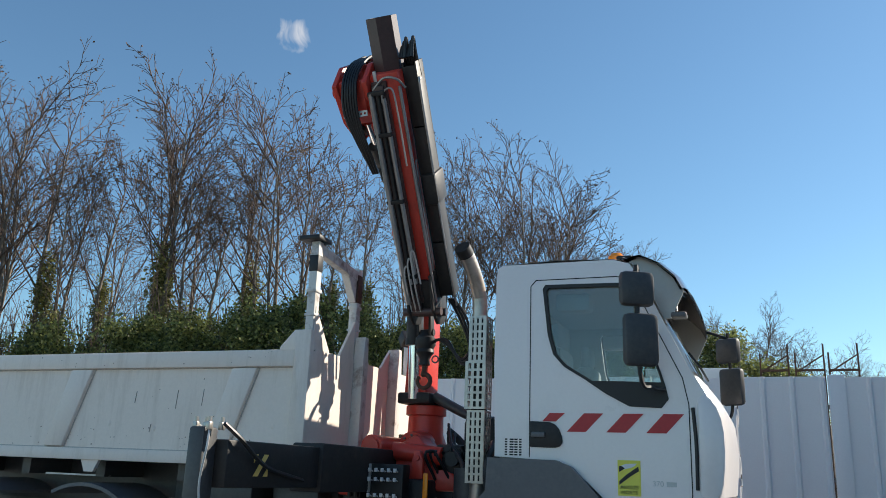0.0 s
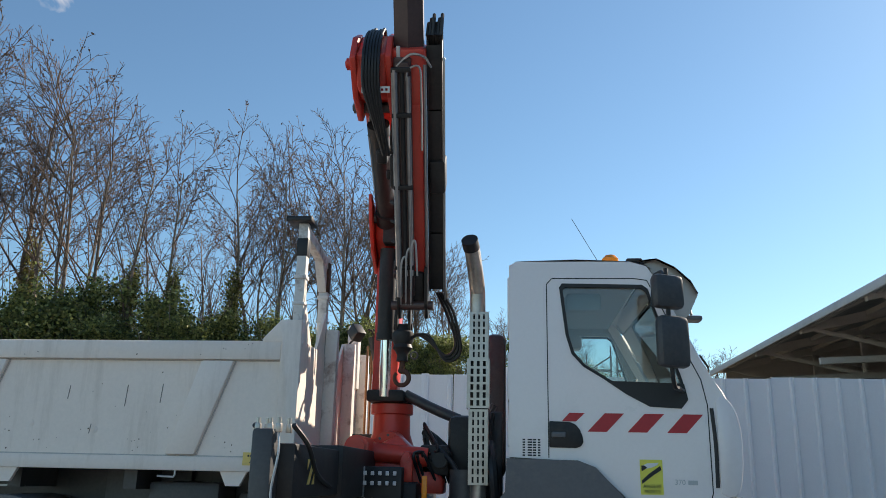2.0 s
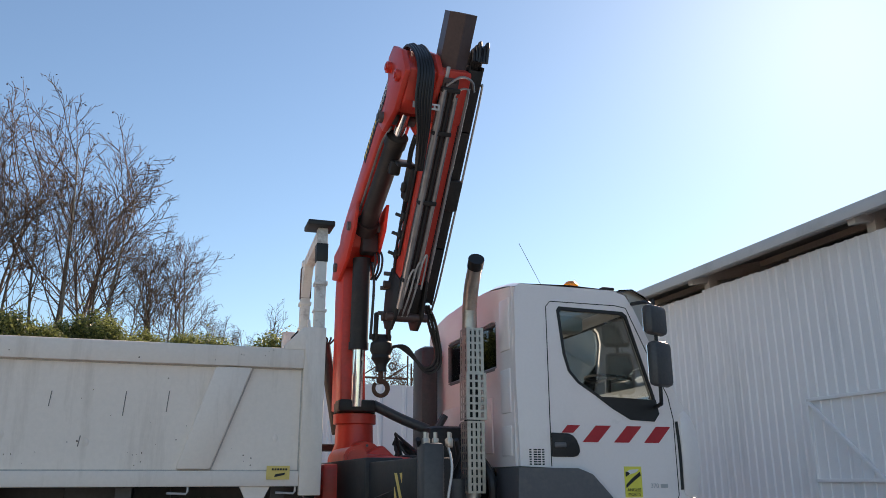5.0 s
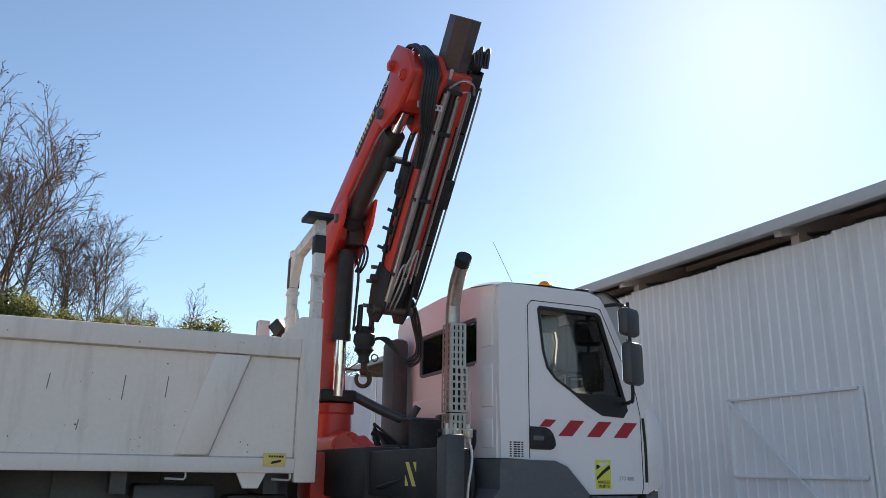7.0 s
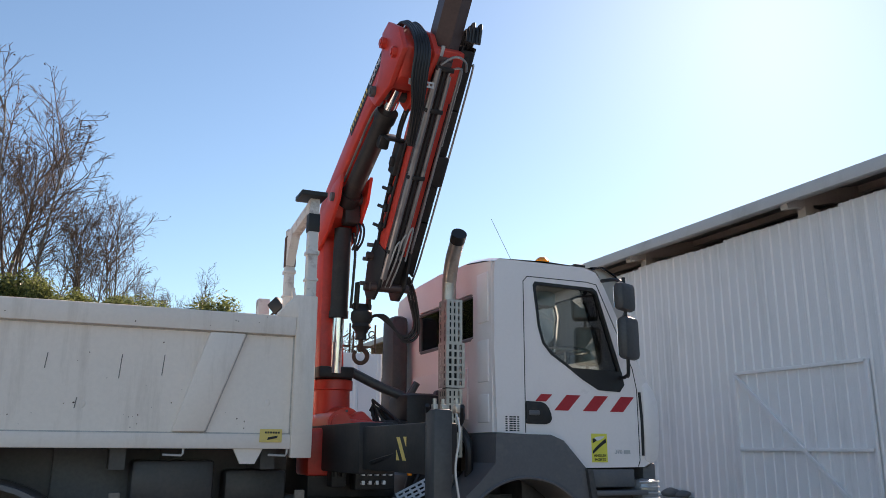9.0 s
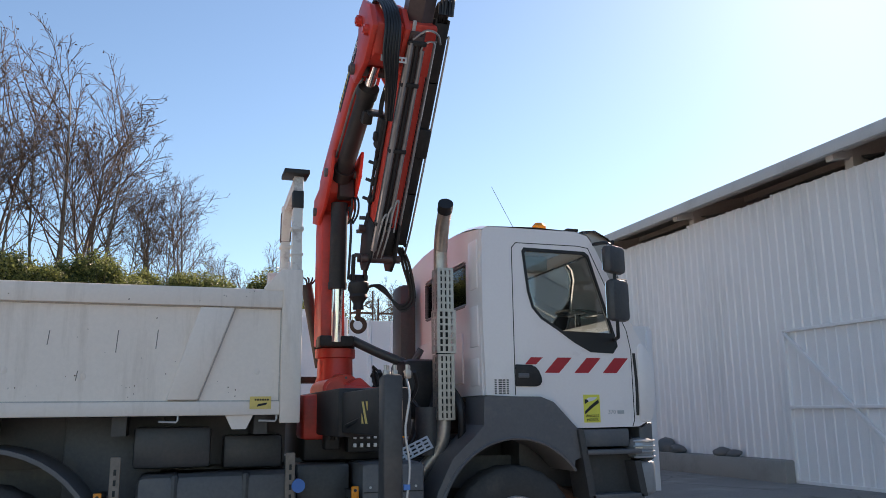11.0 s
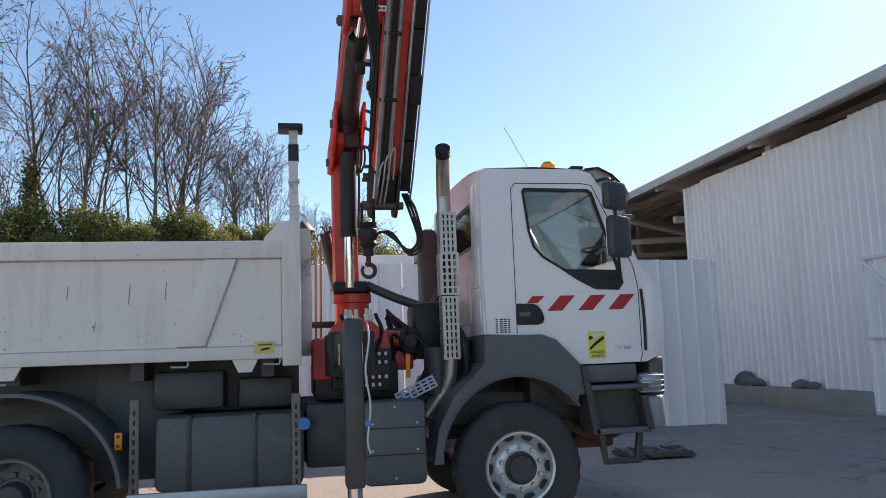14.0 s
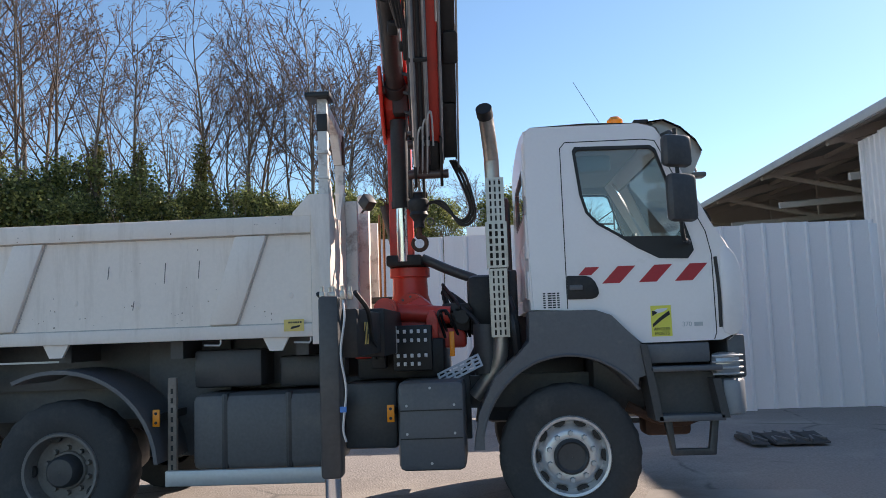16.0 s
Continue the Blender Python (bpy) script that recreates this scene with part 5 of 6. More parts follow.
def make_base():
    bm = B()
    box(bm, -3.32, -2.60, 6.18, 7.75, 1.13, 1.45, 0.03)
    part("base_frame", bm, JET, crane, "black base frame on the chassis")
    bm = B()
    box(bm, -3.34, -3.10, 6.12, 6.5, 1.30, 1.66, 0.03)
    part("base_cheek", bm, RED, crane)
    bm = B()
    prof = [(0.30, 1.40), (0.26, 1.58), (0.20, 1.74), (0.165, 1.84), (0.16, 2.00), (0.185, 2.01), (0.185, 2.09), (0.15, 2.10), (0.0, 2.10)]
    rings = []
    for r, z in prof:
        rings.append([bm.verts.new((-2.93 + r * math.cos(k * math.pi / 14), 6.97 + r * math.sin(k * math.pi / 14), z)) for k in range(28)])
    for a, b in zip(rings, rings[1:]):
        for k in range(28):
            bm.faces.new((a[k], a[(k + 1) % 28], b[(k + 1) % 28], b[k]))
    part("column_base", bm, RED, crane, "red cast slewing base")
    bm = B()
    prism(bm, [(-2.8, 1.82), (-2.42, 1.48), (-2.42, 1.36), (-3.2, 1.36), (-3.2, 1.6)], "y", 6.45, 6.75, 0.03)
    part("base_web", bm, RED, crane)
    for y0, y1, x, z in ((6.18, 6.85, -3.08, 1.70),):
        bm = B()
        cyl(bm, (x, y0, z), (x, y1, z), 0.095, seg=24)
        cyl(bm, (x, y0 - 0.02, z), (x, y0 + 0.02, z), 0.07, seg=24)
        part("slewing_ram", bm, RED, crane, "red horizontal slewing cylinder")
    bm = B()
    cyl(bm, (-2.90, 6.60, 1.72), (-2.90, 6.85, 1.74), 0.125, seg=24)
    disc = part("bearing_cap", bm, RED, crane, "red bolted bearing cap")
    for k in range(8):
        a = k * math.pi / 4
        bm = B()
        cyl(bm, (-2.90 + 0.095 * math.cos(a), 6.585, 1.72 + 0.095 * math.sin(a)), (-2.90 + 0.095 * math.cos(a), 6.61, 1.72 + 0.095 * math.sin(a)), 0.012, seg=6)
        part("cap_bolt", bm, DARK, disc)
    bm = B()
    cyl(bm, (-3.05, 6.45, 1.68), (-2.55, 6.45, 1.64), 0.075, seg=20)
    part("rack_housing", bm, RED, crane)
    bm = B()
    cyl(bm, (-2.93, 6.97, 2.10), (-2.93, 6.97, 2.18), 0.18, seg=24)
    box(bm, -3.12, -2.80, 6.72, 6.9, 2.10, 2.20, 0.02)
    part("pivot_collar", bm, JET, crane, "black greasy pivot collar")
    for x, y in ((-2.70, 6.30), (-2.62, 6.55), (-3.2, 6.62)):
        bm = B()
        prism(bm, [(x - 0.05, 1.45), (x + 0.05, 1.45), (x + 0.05, 1.60), (x + 0.02, 1.68), (x - 0.02, 1.68), (x - 0.05, 1.60)], "y", y - 0.03, y + 0.03, 0.01)
        cyl(bm, (x, y - 0.045, 1.62), (x, y + 0.045, 1.62), 0.025, seg=12)
        part("lug", bm, RED, crane, "red lifting lug")
    # control panel
    bm = B()
    box(bm, -3.00, -2.69, 5.98, 6.12, 1.20, 1.56, 0.012)
    pan = part("control_panel", bm, INK, crane, "black control panel with rows of levers")
    for i, z in enumerate((1.50, 1.43, 1.31, 1.245)):
        for k in range(5 if i < 3 else 4):
            bm = B()
            x = -2.955 + k * 0.055
            cyl(bm, (x, 5.985, z), (x, 5.93, z + 0.012), 0.006, seg=6)
            box(bm, x - 0.012, x + 0.012, 5.915, 5.935, z - 0.004, z + 0.026, 0.004)
            part("lever", bm, PAPER, pan, "pale lever knob")
    bm = B()
    box(bm, -3.03, -2.965, 5.94, 6.06, 1.34, 1.56, 0.01)
    rc = part("stop_box", bm, ALU, pan, "grey emergency stop box")
    bm = B()
    box(bm, -3.015, -2.98, 5.934, 5.942, 1.37, 1.42)
    part("stop_label", bm, YELLOW, rc)
    bm = B()
    cyl(bm, (-2.997, 5.945, 1.47), (-2.997, 5.91, 1.47), 0.018, seg=12)
    part("stop_button", bm, STRIPE, rc)
    bm = B()
    box(bm, -2.55, -2.51, 6.05, 6.07, 1.30, 1.50, 0.006)
    part("reflector", bm, ORANGE, crane, "orange red reflector strip")
    bm = B()
    box(bm, -3.18, -3.06, 6.0, 6.15, 1.22, 1.60, 0.02)
    cyl(bm, (-3.15, 5.99, 1.3), (-3.15, 5.99, 1.55), 0.02, seg=8)
    cyl(bm, (-3.09, 5.99, 1.3), (-3.09, 5.99, 1.55), 0.02, seg=8)
    part("valve_block", bm, JET, crane)
    # hoses round the base
    random.seed(9)
    for k in range(12):
        bm = B()
        x = -2.72 + 0.03 * k
        a = Vector((x, 6.4 + random.uniform(0, 0.35), 1.45))
        tube(bm, [a, a + Vector((random.uniform(-0.1, 0.1), -0.12, 0.22)), (-2.5 + random.uniform(-0.1, 0.12), 6.5 + random.uniform(-0.1, 0.2), 1.66 + random.uniform(-0.15, 0.18)), (-2.62, 6.75, 1.8 + random.uniform(-0.1, 0.15))], 0.013, 6)
        part("base_hose", bm, HOSE, crane)
    bm = B()
    box(bm, -2.62, -2.38, 6.45, 6.7, 1.5, 1.74, 0.03)
    cyl(bm, (-2.45, 6.4, 1.62), (-2.45, 6.5, 1.62), 0.06, seg=14)
    part("pump_block", bm, JET, crane)
    bm = B()
    tube(bm, [(-2.62, 6.78, 1.86), (-2.5, 6.72, 1.78), (-2.38, 6.66, 1.66), (-2.3, 6.6, 1.5)], 0.035, 8)
    part("drain_hose", bm, HOSE, crane)


def make_column():
    bm = B()
    flat_u(bm, [(-0.16, 2.12), (0.17, 2.12), (0.13, 2.5), (0.12, 3.35), (0.02, 3.55), (-0.12, 3.50), (-0.16, 3.2)], -0.15, 0.07, 0.015)
    part("column", bm, RED, crane, "red upright crane column")
    bm = B()
    cyl(bm, P(0.26, -0.03, 2.64), P(0.30, -0.03, 3.42), 0.078, seg=24)
    cyl(bm, P(0.26, -0.03, 2.62), P(0.262, -0.03, 2.68), 0.086, seg=24)
    ram = part("lift_ram", bm, JET, crane, "black lifting ram barrel")
    bm = B()
    cyl(bm, P(0.235, -0.03, 2.14), P(0.26, -0.03, 2.66), 0.05, seg=24)
    part("ram_rod", bm, CHROME, ram, "bright chrome ram rod")
    bm = B()
    tube(bm, [P(0.35, 0.05, 3.38), P(0.38, 0.06, 3.2), P(0.36, 0.06, 3.0), P(0.34, 0.05, 2.7)], 0.012, 6)
    part("ram_hose", bm, HOSE, ram)
    # knuckle
    for v in (-0.185, 0.075):
        bm = B()
        flat_u(bm, [(-0.16, 3.32), (0.05, 3.26), (0.34, 3.38), (0.58, 3.61), (0.66, 3.82), (0.42, 3.78), (0.20, 3.62), (-0.10, 3.54)], v, v + 0.03, 0.006)
        part("knuckle_plate", bm, RED, crane)
    for u, z in ((0.0, 3.40), (0.46, 3.66)):
        bm = B()
        cyl(bm, P(u, -0.21, z), P(u, 0.13, z), 0.04, seg=16)
        part("knuckle_pin", bm, DARK, crane)
    bm = B()
    box(bm, -3.0, -2.86, 6.50, 6.64, 3.44, 3.62, 0.02)
    part("valve", bm, JET, crane)
    for k in range(3):
        bm = B()
        tube(bm, [P(0.30, 0.03 + 0.03 * k, 3.56), P(0.44, 0.05 + 0.03 * k, 3.42), P(0.42, 0.05 + 0.03 * k, 3.30), P(0.36, 0.04 + 0.02 * k, 3.22)], 0.011, 6)
        part("knuckle_hose", bm, HOSE, crane)


def make_inner_boom():
    bm = B()
    flat_u(bm, [(-0.13, 3.50), (-0.02, 3.72), (0.08, 3.80), (1.47, 4.65), (1.72, 4.66), (1.72, 4.36), (1.31, 4.26), (0.92, 4.05), (0.48, 3.81), (0.37, 3.50), (0.09, 3.38), (-0.08, 3.40)], -0.15, 0.07, 0.018)
    boom = part("inner_boom", bm, RED, crane, "red inner boom with faded lettering")
    # dark name strip along the upper edge of both sides
    for v0, v1 in ((-0.154, -0.1505), (0.0705, 0.074)):
        bm = B()
        flat_u(bm, [(0.74, 4.195), (1.455, 4.630), (1.485, 4.585), (1.49, 4.560), (0.78, 4.125)], v0, v1)
        strip = part("name_strip", bm, INK, boom, "dark name strip along the boom")
        out = v0 - 0.003 if v0 < 0 else v1
        for k in range(9):
            bm = B()
            a = 0.785 + k * 0.043
            za = 4.150 + (a - 0.76) * 0.609
            flat_u(bm, [(a, za), (a + 0.022, za + 0.0134), (a + 0.002, za + 0.0474), (a - 0.020, za + 0.034)], out, out + 0.003)
            part("letter_block", bm, YELLOW, strip, "plain yellow letter block")
    words("CRANE", 0.085, PAPER, Matrix.Translation(P(1.31, -0.155, 4.500)) @ Matrix(((0.05, 0, -1, 0), (-0.854, 0.52, 0, 0), (0.52, 0.854, 0, 0), (0, 0, 0, 1))), boom)
    # ribs, bolts and seams of the boom foot
    for u, z in ((0.20, 3.70), (0.13, 3.50), (0.34, 3.72), (1.38, 4.36)):
        bm = B()
        cyl(bm, P(u, -0.158, z), P(u, -0.145, z), 0.022, seg=10)
        part("boom_bolt", bm, DARK, boom)
    bm = B()
    cyl(bm, P(0.46, -0.04, 3.66), P(1.30, -0.04, 4.15), 0.080, seg=24)
    cyl(bm, P(0.42, -0.04, 3.635), P(0.52, -0.04, 3.695), 0.097, seg=24)
    cyl(bm, P(1.24, -0.04, 4.115), P(1.32, -0.04, 4.162), 0.090, seg=24)
    ram = part("boom_ram", bm, JET, crane, "black boom ram under the inner boom")
    bm = B()
    cyl(bm, P(1.28, -0.04, 4.14), P(1.52, -0.04, 4.28), 0.045, seg=20)
    part("ram_rod", bm, CHROME, ram)
    bm = B()
    tube(bm, [P(0.56, -0.13, 3.78), P(0.9, -0.13, 3.98), P(1.2, -0.13, 4.15), P(1.36, -0.10, 4.22)], 0.010, 6)
    part("ram_pipe", bm, DULL, ram, "thin steel pipe along the ram")
    # elbow head
    for v in (-0.19, 0.07):
        bm = B()
        flat_u(bm, [(1.28, 4.27), (1.40, 4.15), (1.70, 4.20), (1.96, 4.40), (1.86, 4.62), (1.66, 4.76), (1.53, 4.72), (1.52, 4.52), (1.46, 4.36)], v, v + 0.045, 0.010)
        part("head_plate", bm, RED, crane, "red elbow cheek plate")
    for u, z in ((1.60, 4.60), (1.82, 4.42), (1.40, 4.27)):
        bm = B()
        cyl(bm, P(u, -0.225, z), P(u, 0.20, z), 0.045, seg=18)
        cyl(bm, P(u, -0.235, z), P(u, -0.215, z), 0.028, seg=8)
        part("elbow_pin", bm, RED if u > 1.5 else DARK, crane)
    bm = B()
    flat_u(bm, [(1.50, 4.66), (1.68, 4.73), (1.93, 4.44), (1.80, 4.24), (1.62, 4.22), (1.70, 4.45)], -0.145, 0.07, 0.012)
    part("elbow_core", bm, RED, crane)
    bm = B()
    perforated(bm, P(1.86, -0.10, 4.16), (1, 0, 0), (0, -0.25, 1), 6, 1, 0.018, 0.018, 0.014, 0.014, 0.006)
    part("hose_clamp", bm, ALU, crane, "pale perforated hose clamp", flat=True)
    for k in range(6):
        bm = B()
        v = -0.085 + 0.022 * k
        tube(bm, [P(1.34, v * 0.5, 4.56), P(1.50, v, 4.72), P(1.66, v, 4.775 + 0.01 * (k % 3)), P(1.86, v, 4.62), P(1.955, v, 4.42), P(1.90, v, 4.20), P(1.78, v * 0.7 + 0.03, 4.02), P(1.55, v * 0.4 + 0.07, 3.82 - 0.02 * (k % 2))], 0.0125, 6)
        part("elbow_hose", bm, HOSE, crane, "black hydraulic hose looped over the elbow")


def make_outer_boom():
    bm = B()
    boom_box(bm, 0.26, 2.02, 0.06, 0.30, 0.12, 0.34, 0.03)
    boom = part("outer_boom", bm, RED, crane, "red outer boom box")
    bm = B()
    boom_box(bm, 1.62, 2.04, -0.02, 0.31, 0.10, 0.36, 0.03)
    part("boom_head", bm, RED, boom, "red collar round the boom head")
    bm = B()
    boom_box(bm, 1.78, 2.00, 0.02, 0.22, -0.02, 0.11, 0.02)
    part("elbow_link", bm, RED, boom)
    bm = B()
    boom_box(bm, 1.70, 2.06, 0.295, 0.315, 0.145, 0.175, 0.006)
    part("lock_bar", bm, ALU, boom, "pale locking bar with a round end")
    for s0, s1, e0, e1, v0, v1 in ((0.10, 1.98, 0.298, 0.345, 0.125, 0.255), (0.04, 1.95, 0.345, 0.375, 0.14, 0.24)):
        bm = B()
        boom_box(bm, s0, s1, e0, e1, v0, v1, 0.012)
        part("telescope_section", bm, SLIDE, crane, "dark telescopic boom section")
    # open six sided end of the innermost section
    ay = (Q(0, 1, 0) - Q(0, 0, 0)).normalized()
    bm = B()
    rings = []
    for s, r in ((1.90, 0.125), (2.45, 0.125), (2.45, 0.095), (2.1, 0.095)):
        c = Q(s, 0.13, 0.23)
        rings.append([bm.verts.new(c + r * (math.cos(k * math.pi / 3) * ay + math.sin(k * math.pi / 3) * Vector((1, 0, 0)))) for k in range(6)])
    for a, b in zip(rings, rings[1:]):
        for k in range(6):
            bm.faces.new((a[k], a[(k + 1) % 6], b[(k + 1) % 6], b[k]))
    bm.faces.new(rings[-1])
    part("boom_tube", bm, SLIDE, crane, "hollow six sided steel boom end")
    for e, v, r, s0, s1, mt in ((0.39, 0.135, 0.025, 0.12, 1.9, DULL), (0.385, 0.235, 0.018, 0.3, 1.85, DULL), (0.30, 0.352, 0.014, 0.1, 1.92, DULL), (0.385, 0.19, 0.016, 0.2, 1.9, JET), (0.20, 0.105, 0.012, 0.5, 1.6, JET)):
        bm = B()
        cyl(bm, Q(s0, e, v), Q(s1, e, v), r, seg=14)
        part("extension_ram", bm, mt, crane, "slim extension ram along the boom")
    for s in (0.35, 1.0, 1.55, 1.88):
        bm = B()
        boom_box(bm, s, s + 0.035, 0.34, 0.412, 0.11, 0.255, 0.006)
        part("ram_clamp", bm, JET, crane)
    # hose tray
    bm = B()
    boom_box(bm, 0.08, 2.08, 0.02, 0.05, 0.36, 0.48, 0.008)
    boom_box(bm, 0.08, 2.08, 0.02, 0.20, 0.36, 0.375, 0.004)
    boom_box(bm, 0.08, 2.08, 0.02, 0.20, 0.465, 0.48, 0.004)
    boom_box(bm, 0.92, 1.18, -0.02, 0.24, 0.375, 0.50, 0.02)
    tray = part("hose_tray", bm, JET, crane, "long black hose tray along the boom")
    for k in range(4):
        bm = B()
        boom_box(bm, 0.10 + k * 0.49, 0.58 + k * 0.49, 0.18, 0.20, 0.37, 0.47, 0.006)
        part("tray_cover", bm, JET, tray)
    for k in range(6):
        bm = B()
        v = 0.37 + 0.02 * k
        tube(bm, [Q(1.95, 0.10, v), Q(2.14, 0.13, v), Q(2.20 + 0.03 * (k % 3), 0.16, v + 0.01), Q(2.12, 0.24, v)], 0.014, 6)
        part("tray_hose", bm, HOSE, tray)
    for v in (0.49, 0.345):
        bm = B()
        tube(bm, [Q(0.0, 0.18, v), Q(0.4, 0.22, v), Q(1.8 if v > 0.4 else 1.2, 0.22, v), Q(1.95 if v > 0.4 else 1.3, 0.18, v)], 0.009, 6)
        part("tray_pipe", bm, DULL, tray, "grey steel pipe along the hose tray")
    # pale pipes bent over the underside near the tip
    for k in range(3):
        bm = B()
        v = 0.14 + 0.04 * k
        tube(bm, [Q(0.02, 0.36, v), Q(0.25, 0.41, v + 0.01), Q(0.42 + 0.06 * k, 0.42, v + 0.02), Q(0.46 + 0.06 * k, 0.41, v + 0.05), Q(0.30, 0.40, v + 0.06)], 0.008, 6)
        part("tip_pipe", bm, ALU, crane, "thin bent steel pipe")
    bm = B()
    tube(bm, [Q(1.92, 0.37, 0.15), Q(2.00, 0.36, 0.25), Q(1.98, 0.34, 0.35), Q(1.90, 0.3, 0.40)], 0.010, 6)
    tube(bm, [Q(1.82, 0.39, 0.22), Q(1.90, 0.39, 0.24), Q(1.91, 0.39, 0.32), Q(1.70, 0.38, 0.33), Q(1.3, 0.38, 0.33)], 0.008, 6)
    part("head_pipe", bm, DULL, crane, "grey bent pipe over the boom head")
    # valves, taps and the work lamp on the inner side
    for s in (0.45, 0.62, 0.78):
        bm = B()
        boom_box(bm, s, s + 0.07, 0.10, 0.16, 0.085, 0.12, 0.01)
        tube(bm, [Q(s + 0.03, 0.12, 0.10), Q(s + 0.035, 0.08, 0.05)], 0.014, 6, smooth=False)
        part("valve_tap", bm, JET, crane)
    bm = B()
    boom_box(bm, 0.95, 1.22, 0.06, 0.20, 0.06, 0.125, 0.02)
    boom_box(bm, 1.02, 1.10, 0.12, 0.18, 0.03, 0.07, 0.015)
    part("valve_block", bm, JET, crane, "black valve block on the boom side")
    bm = B()
    boom_box(bm, 1.12, 1.24, -0.03, 0.06, -0.06, 0.03, 0.02)
    boom_box(bm, 1.22, 1.245, -0.03, 0.14, -0.03, 0.12, 0.006)
    part("boom_lamp", bm, JET, crane, "small black work lamp on the boom")
    for k in range(3):
        bm = B()
        tube(bm, [Q(1.50, 0.05 + 0.03 * k, 0.09), Q(1.3, 0.06 + 0.03 * k, 0.07), Q(1.0, 0.10, 0.09 + 0.01 * k), Q(0.6, 0.11, 0.10), Q(0.28, 0.16, 0.11)], 0.011, 6)
        part("boom_hose", bm, HOSE, crane)
    # lower end: cheek plates, pins and blocks
    for v in (0.11, 0.33):
        bm = B()
        pts = ((0.34, 0.06), (0.34, 0.34), (0.05, 0.40), (-0.10, 0.34), (-0.16, 0.20), (-0.12, 0.10), (0.10, 0.02))
        flat_u(bm, [(0.476 + 0.579 * s + 0.815 * e, 3.003 + 0.815 * s - 0.579 * e) for s, e in pts], v, v + 0.025, 0.006)
        part("tip_cheek", bm, JET, crane, "black greasy boom tip plate")
    for s, e in ((-0.04, 0.22), (0.2, 0.10), (0.02, 0.34)):
        bm = B()
        cyl(bm, Q(s, e, 0.06), Q(s, e, 0.40), 0.035, seg=14)
        part("tip_pin", bm, SLIDE, crane)
    bm = B()
    boom_box(bm, 0.0, 0.30, 0.10, 0.33, 0.14, 0.33, 0.03)
    part("tip_core", bm, JET, crane)
    for s, e in ((0.28, 0.05), (0.14, 0.03), (-0.06, 0.10)):
        bm = B()
        cyl(bm, Q(s, e, 0.06), Q(s, e, 0.16), 0.018, seg=10)
        part("grease_nipple", bm, DARK, crane)
    hx, hu = 0.13, 0.40
    for k in range(3):
        bm = B()
        tube(bm, [Q(0.06, 0.16, 0.42 + 0.02 * k), P(0.56, 0.50 + 0.03 * k, 2.80), P(0.50, 0.58 + 0.02 * k, 2.56 - 0.03 * k), P(0.46, 0.50, 2.46 - 0.02 * k), P(0.43, 0.36, 2.58 + 0.02 * k), P(0.42, 0.26, 2.64), P(hu, hx + 0.05, 2.60)], 0.013, 6)
        part("rotator_hose", bm, HOSE, crane, "black hose drooping to the rotator")
    # hook
    bm = B()
    for s in (-1, 1):
        beam(bm, P(hu + 0.03, hx + s * 0.055, 2.92), P(hu, hx + s * 0.055, 2.66), 0.024, 0.09, (0, 1, 0), 0.006)
    cyl(bm, P(hu, hx - 0.08, 2.71), P(hu, hx + 0.08, 2.71), 0.03, seg=12)
    part("link_plate", bm, JET, crane)
    bm = B()
    rings = []
    for r, z in ((0.05, 2.72), (0.06, 2.69), (0.09, 2.66), (0.095, 2.60), (0.075, 2.56), (0.085, 2.53), (0.06, 2.50), (0.045, 2.47), (0.05, 2.42)):
        rings.append([bm.verts.new(P(hu + r * math.sin(k * math.pi / 10), hx + r * math.cos(k * math.pi / 10), z)) for k in range(20)])
    for a, b in zip(rings, rings[1:]):
        for k in range(20):
            bm.faces.new((a[k], a[(k + 1) % 20], b[(k + 1) % 20], b[k]))
    bm.faces.new(rings[0])
    bm.faces.new(rings[-1][::-1])
    part("rotator", bm, JET, crane, "black hydraulic rotator")
    bm = B()
    pts = []
    for k in range(18):
        a = radians(100 - k * 19)
        pts.append(P(hu, hx + 0.06 * math.cos(a), 2.28 + 0.06 * math.sin(a)))
    tube(bm, [P(hu, hx, 2.44), P(hu, hx, 2.37)] + pts, 0.024, 8, r2=0.015)
    part("hook", bm, RUSTY, crane, "rusty red lifting hook")
    bm = B()
    pts = [P(hu, hx + 0.10 + 0.03 * math.cos(2 * math.pi * k / 12), 2.47 + 0.03 * math.sin(2 * math.pi * k / 12)) for k in range(13)]
    tube(bm, pts, 0.007, 6, smooth=False)
    part("ring", bm, DARK, crane)


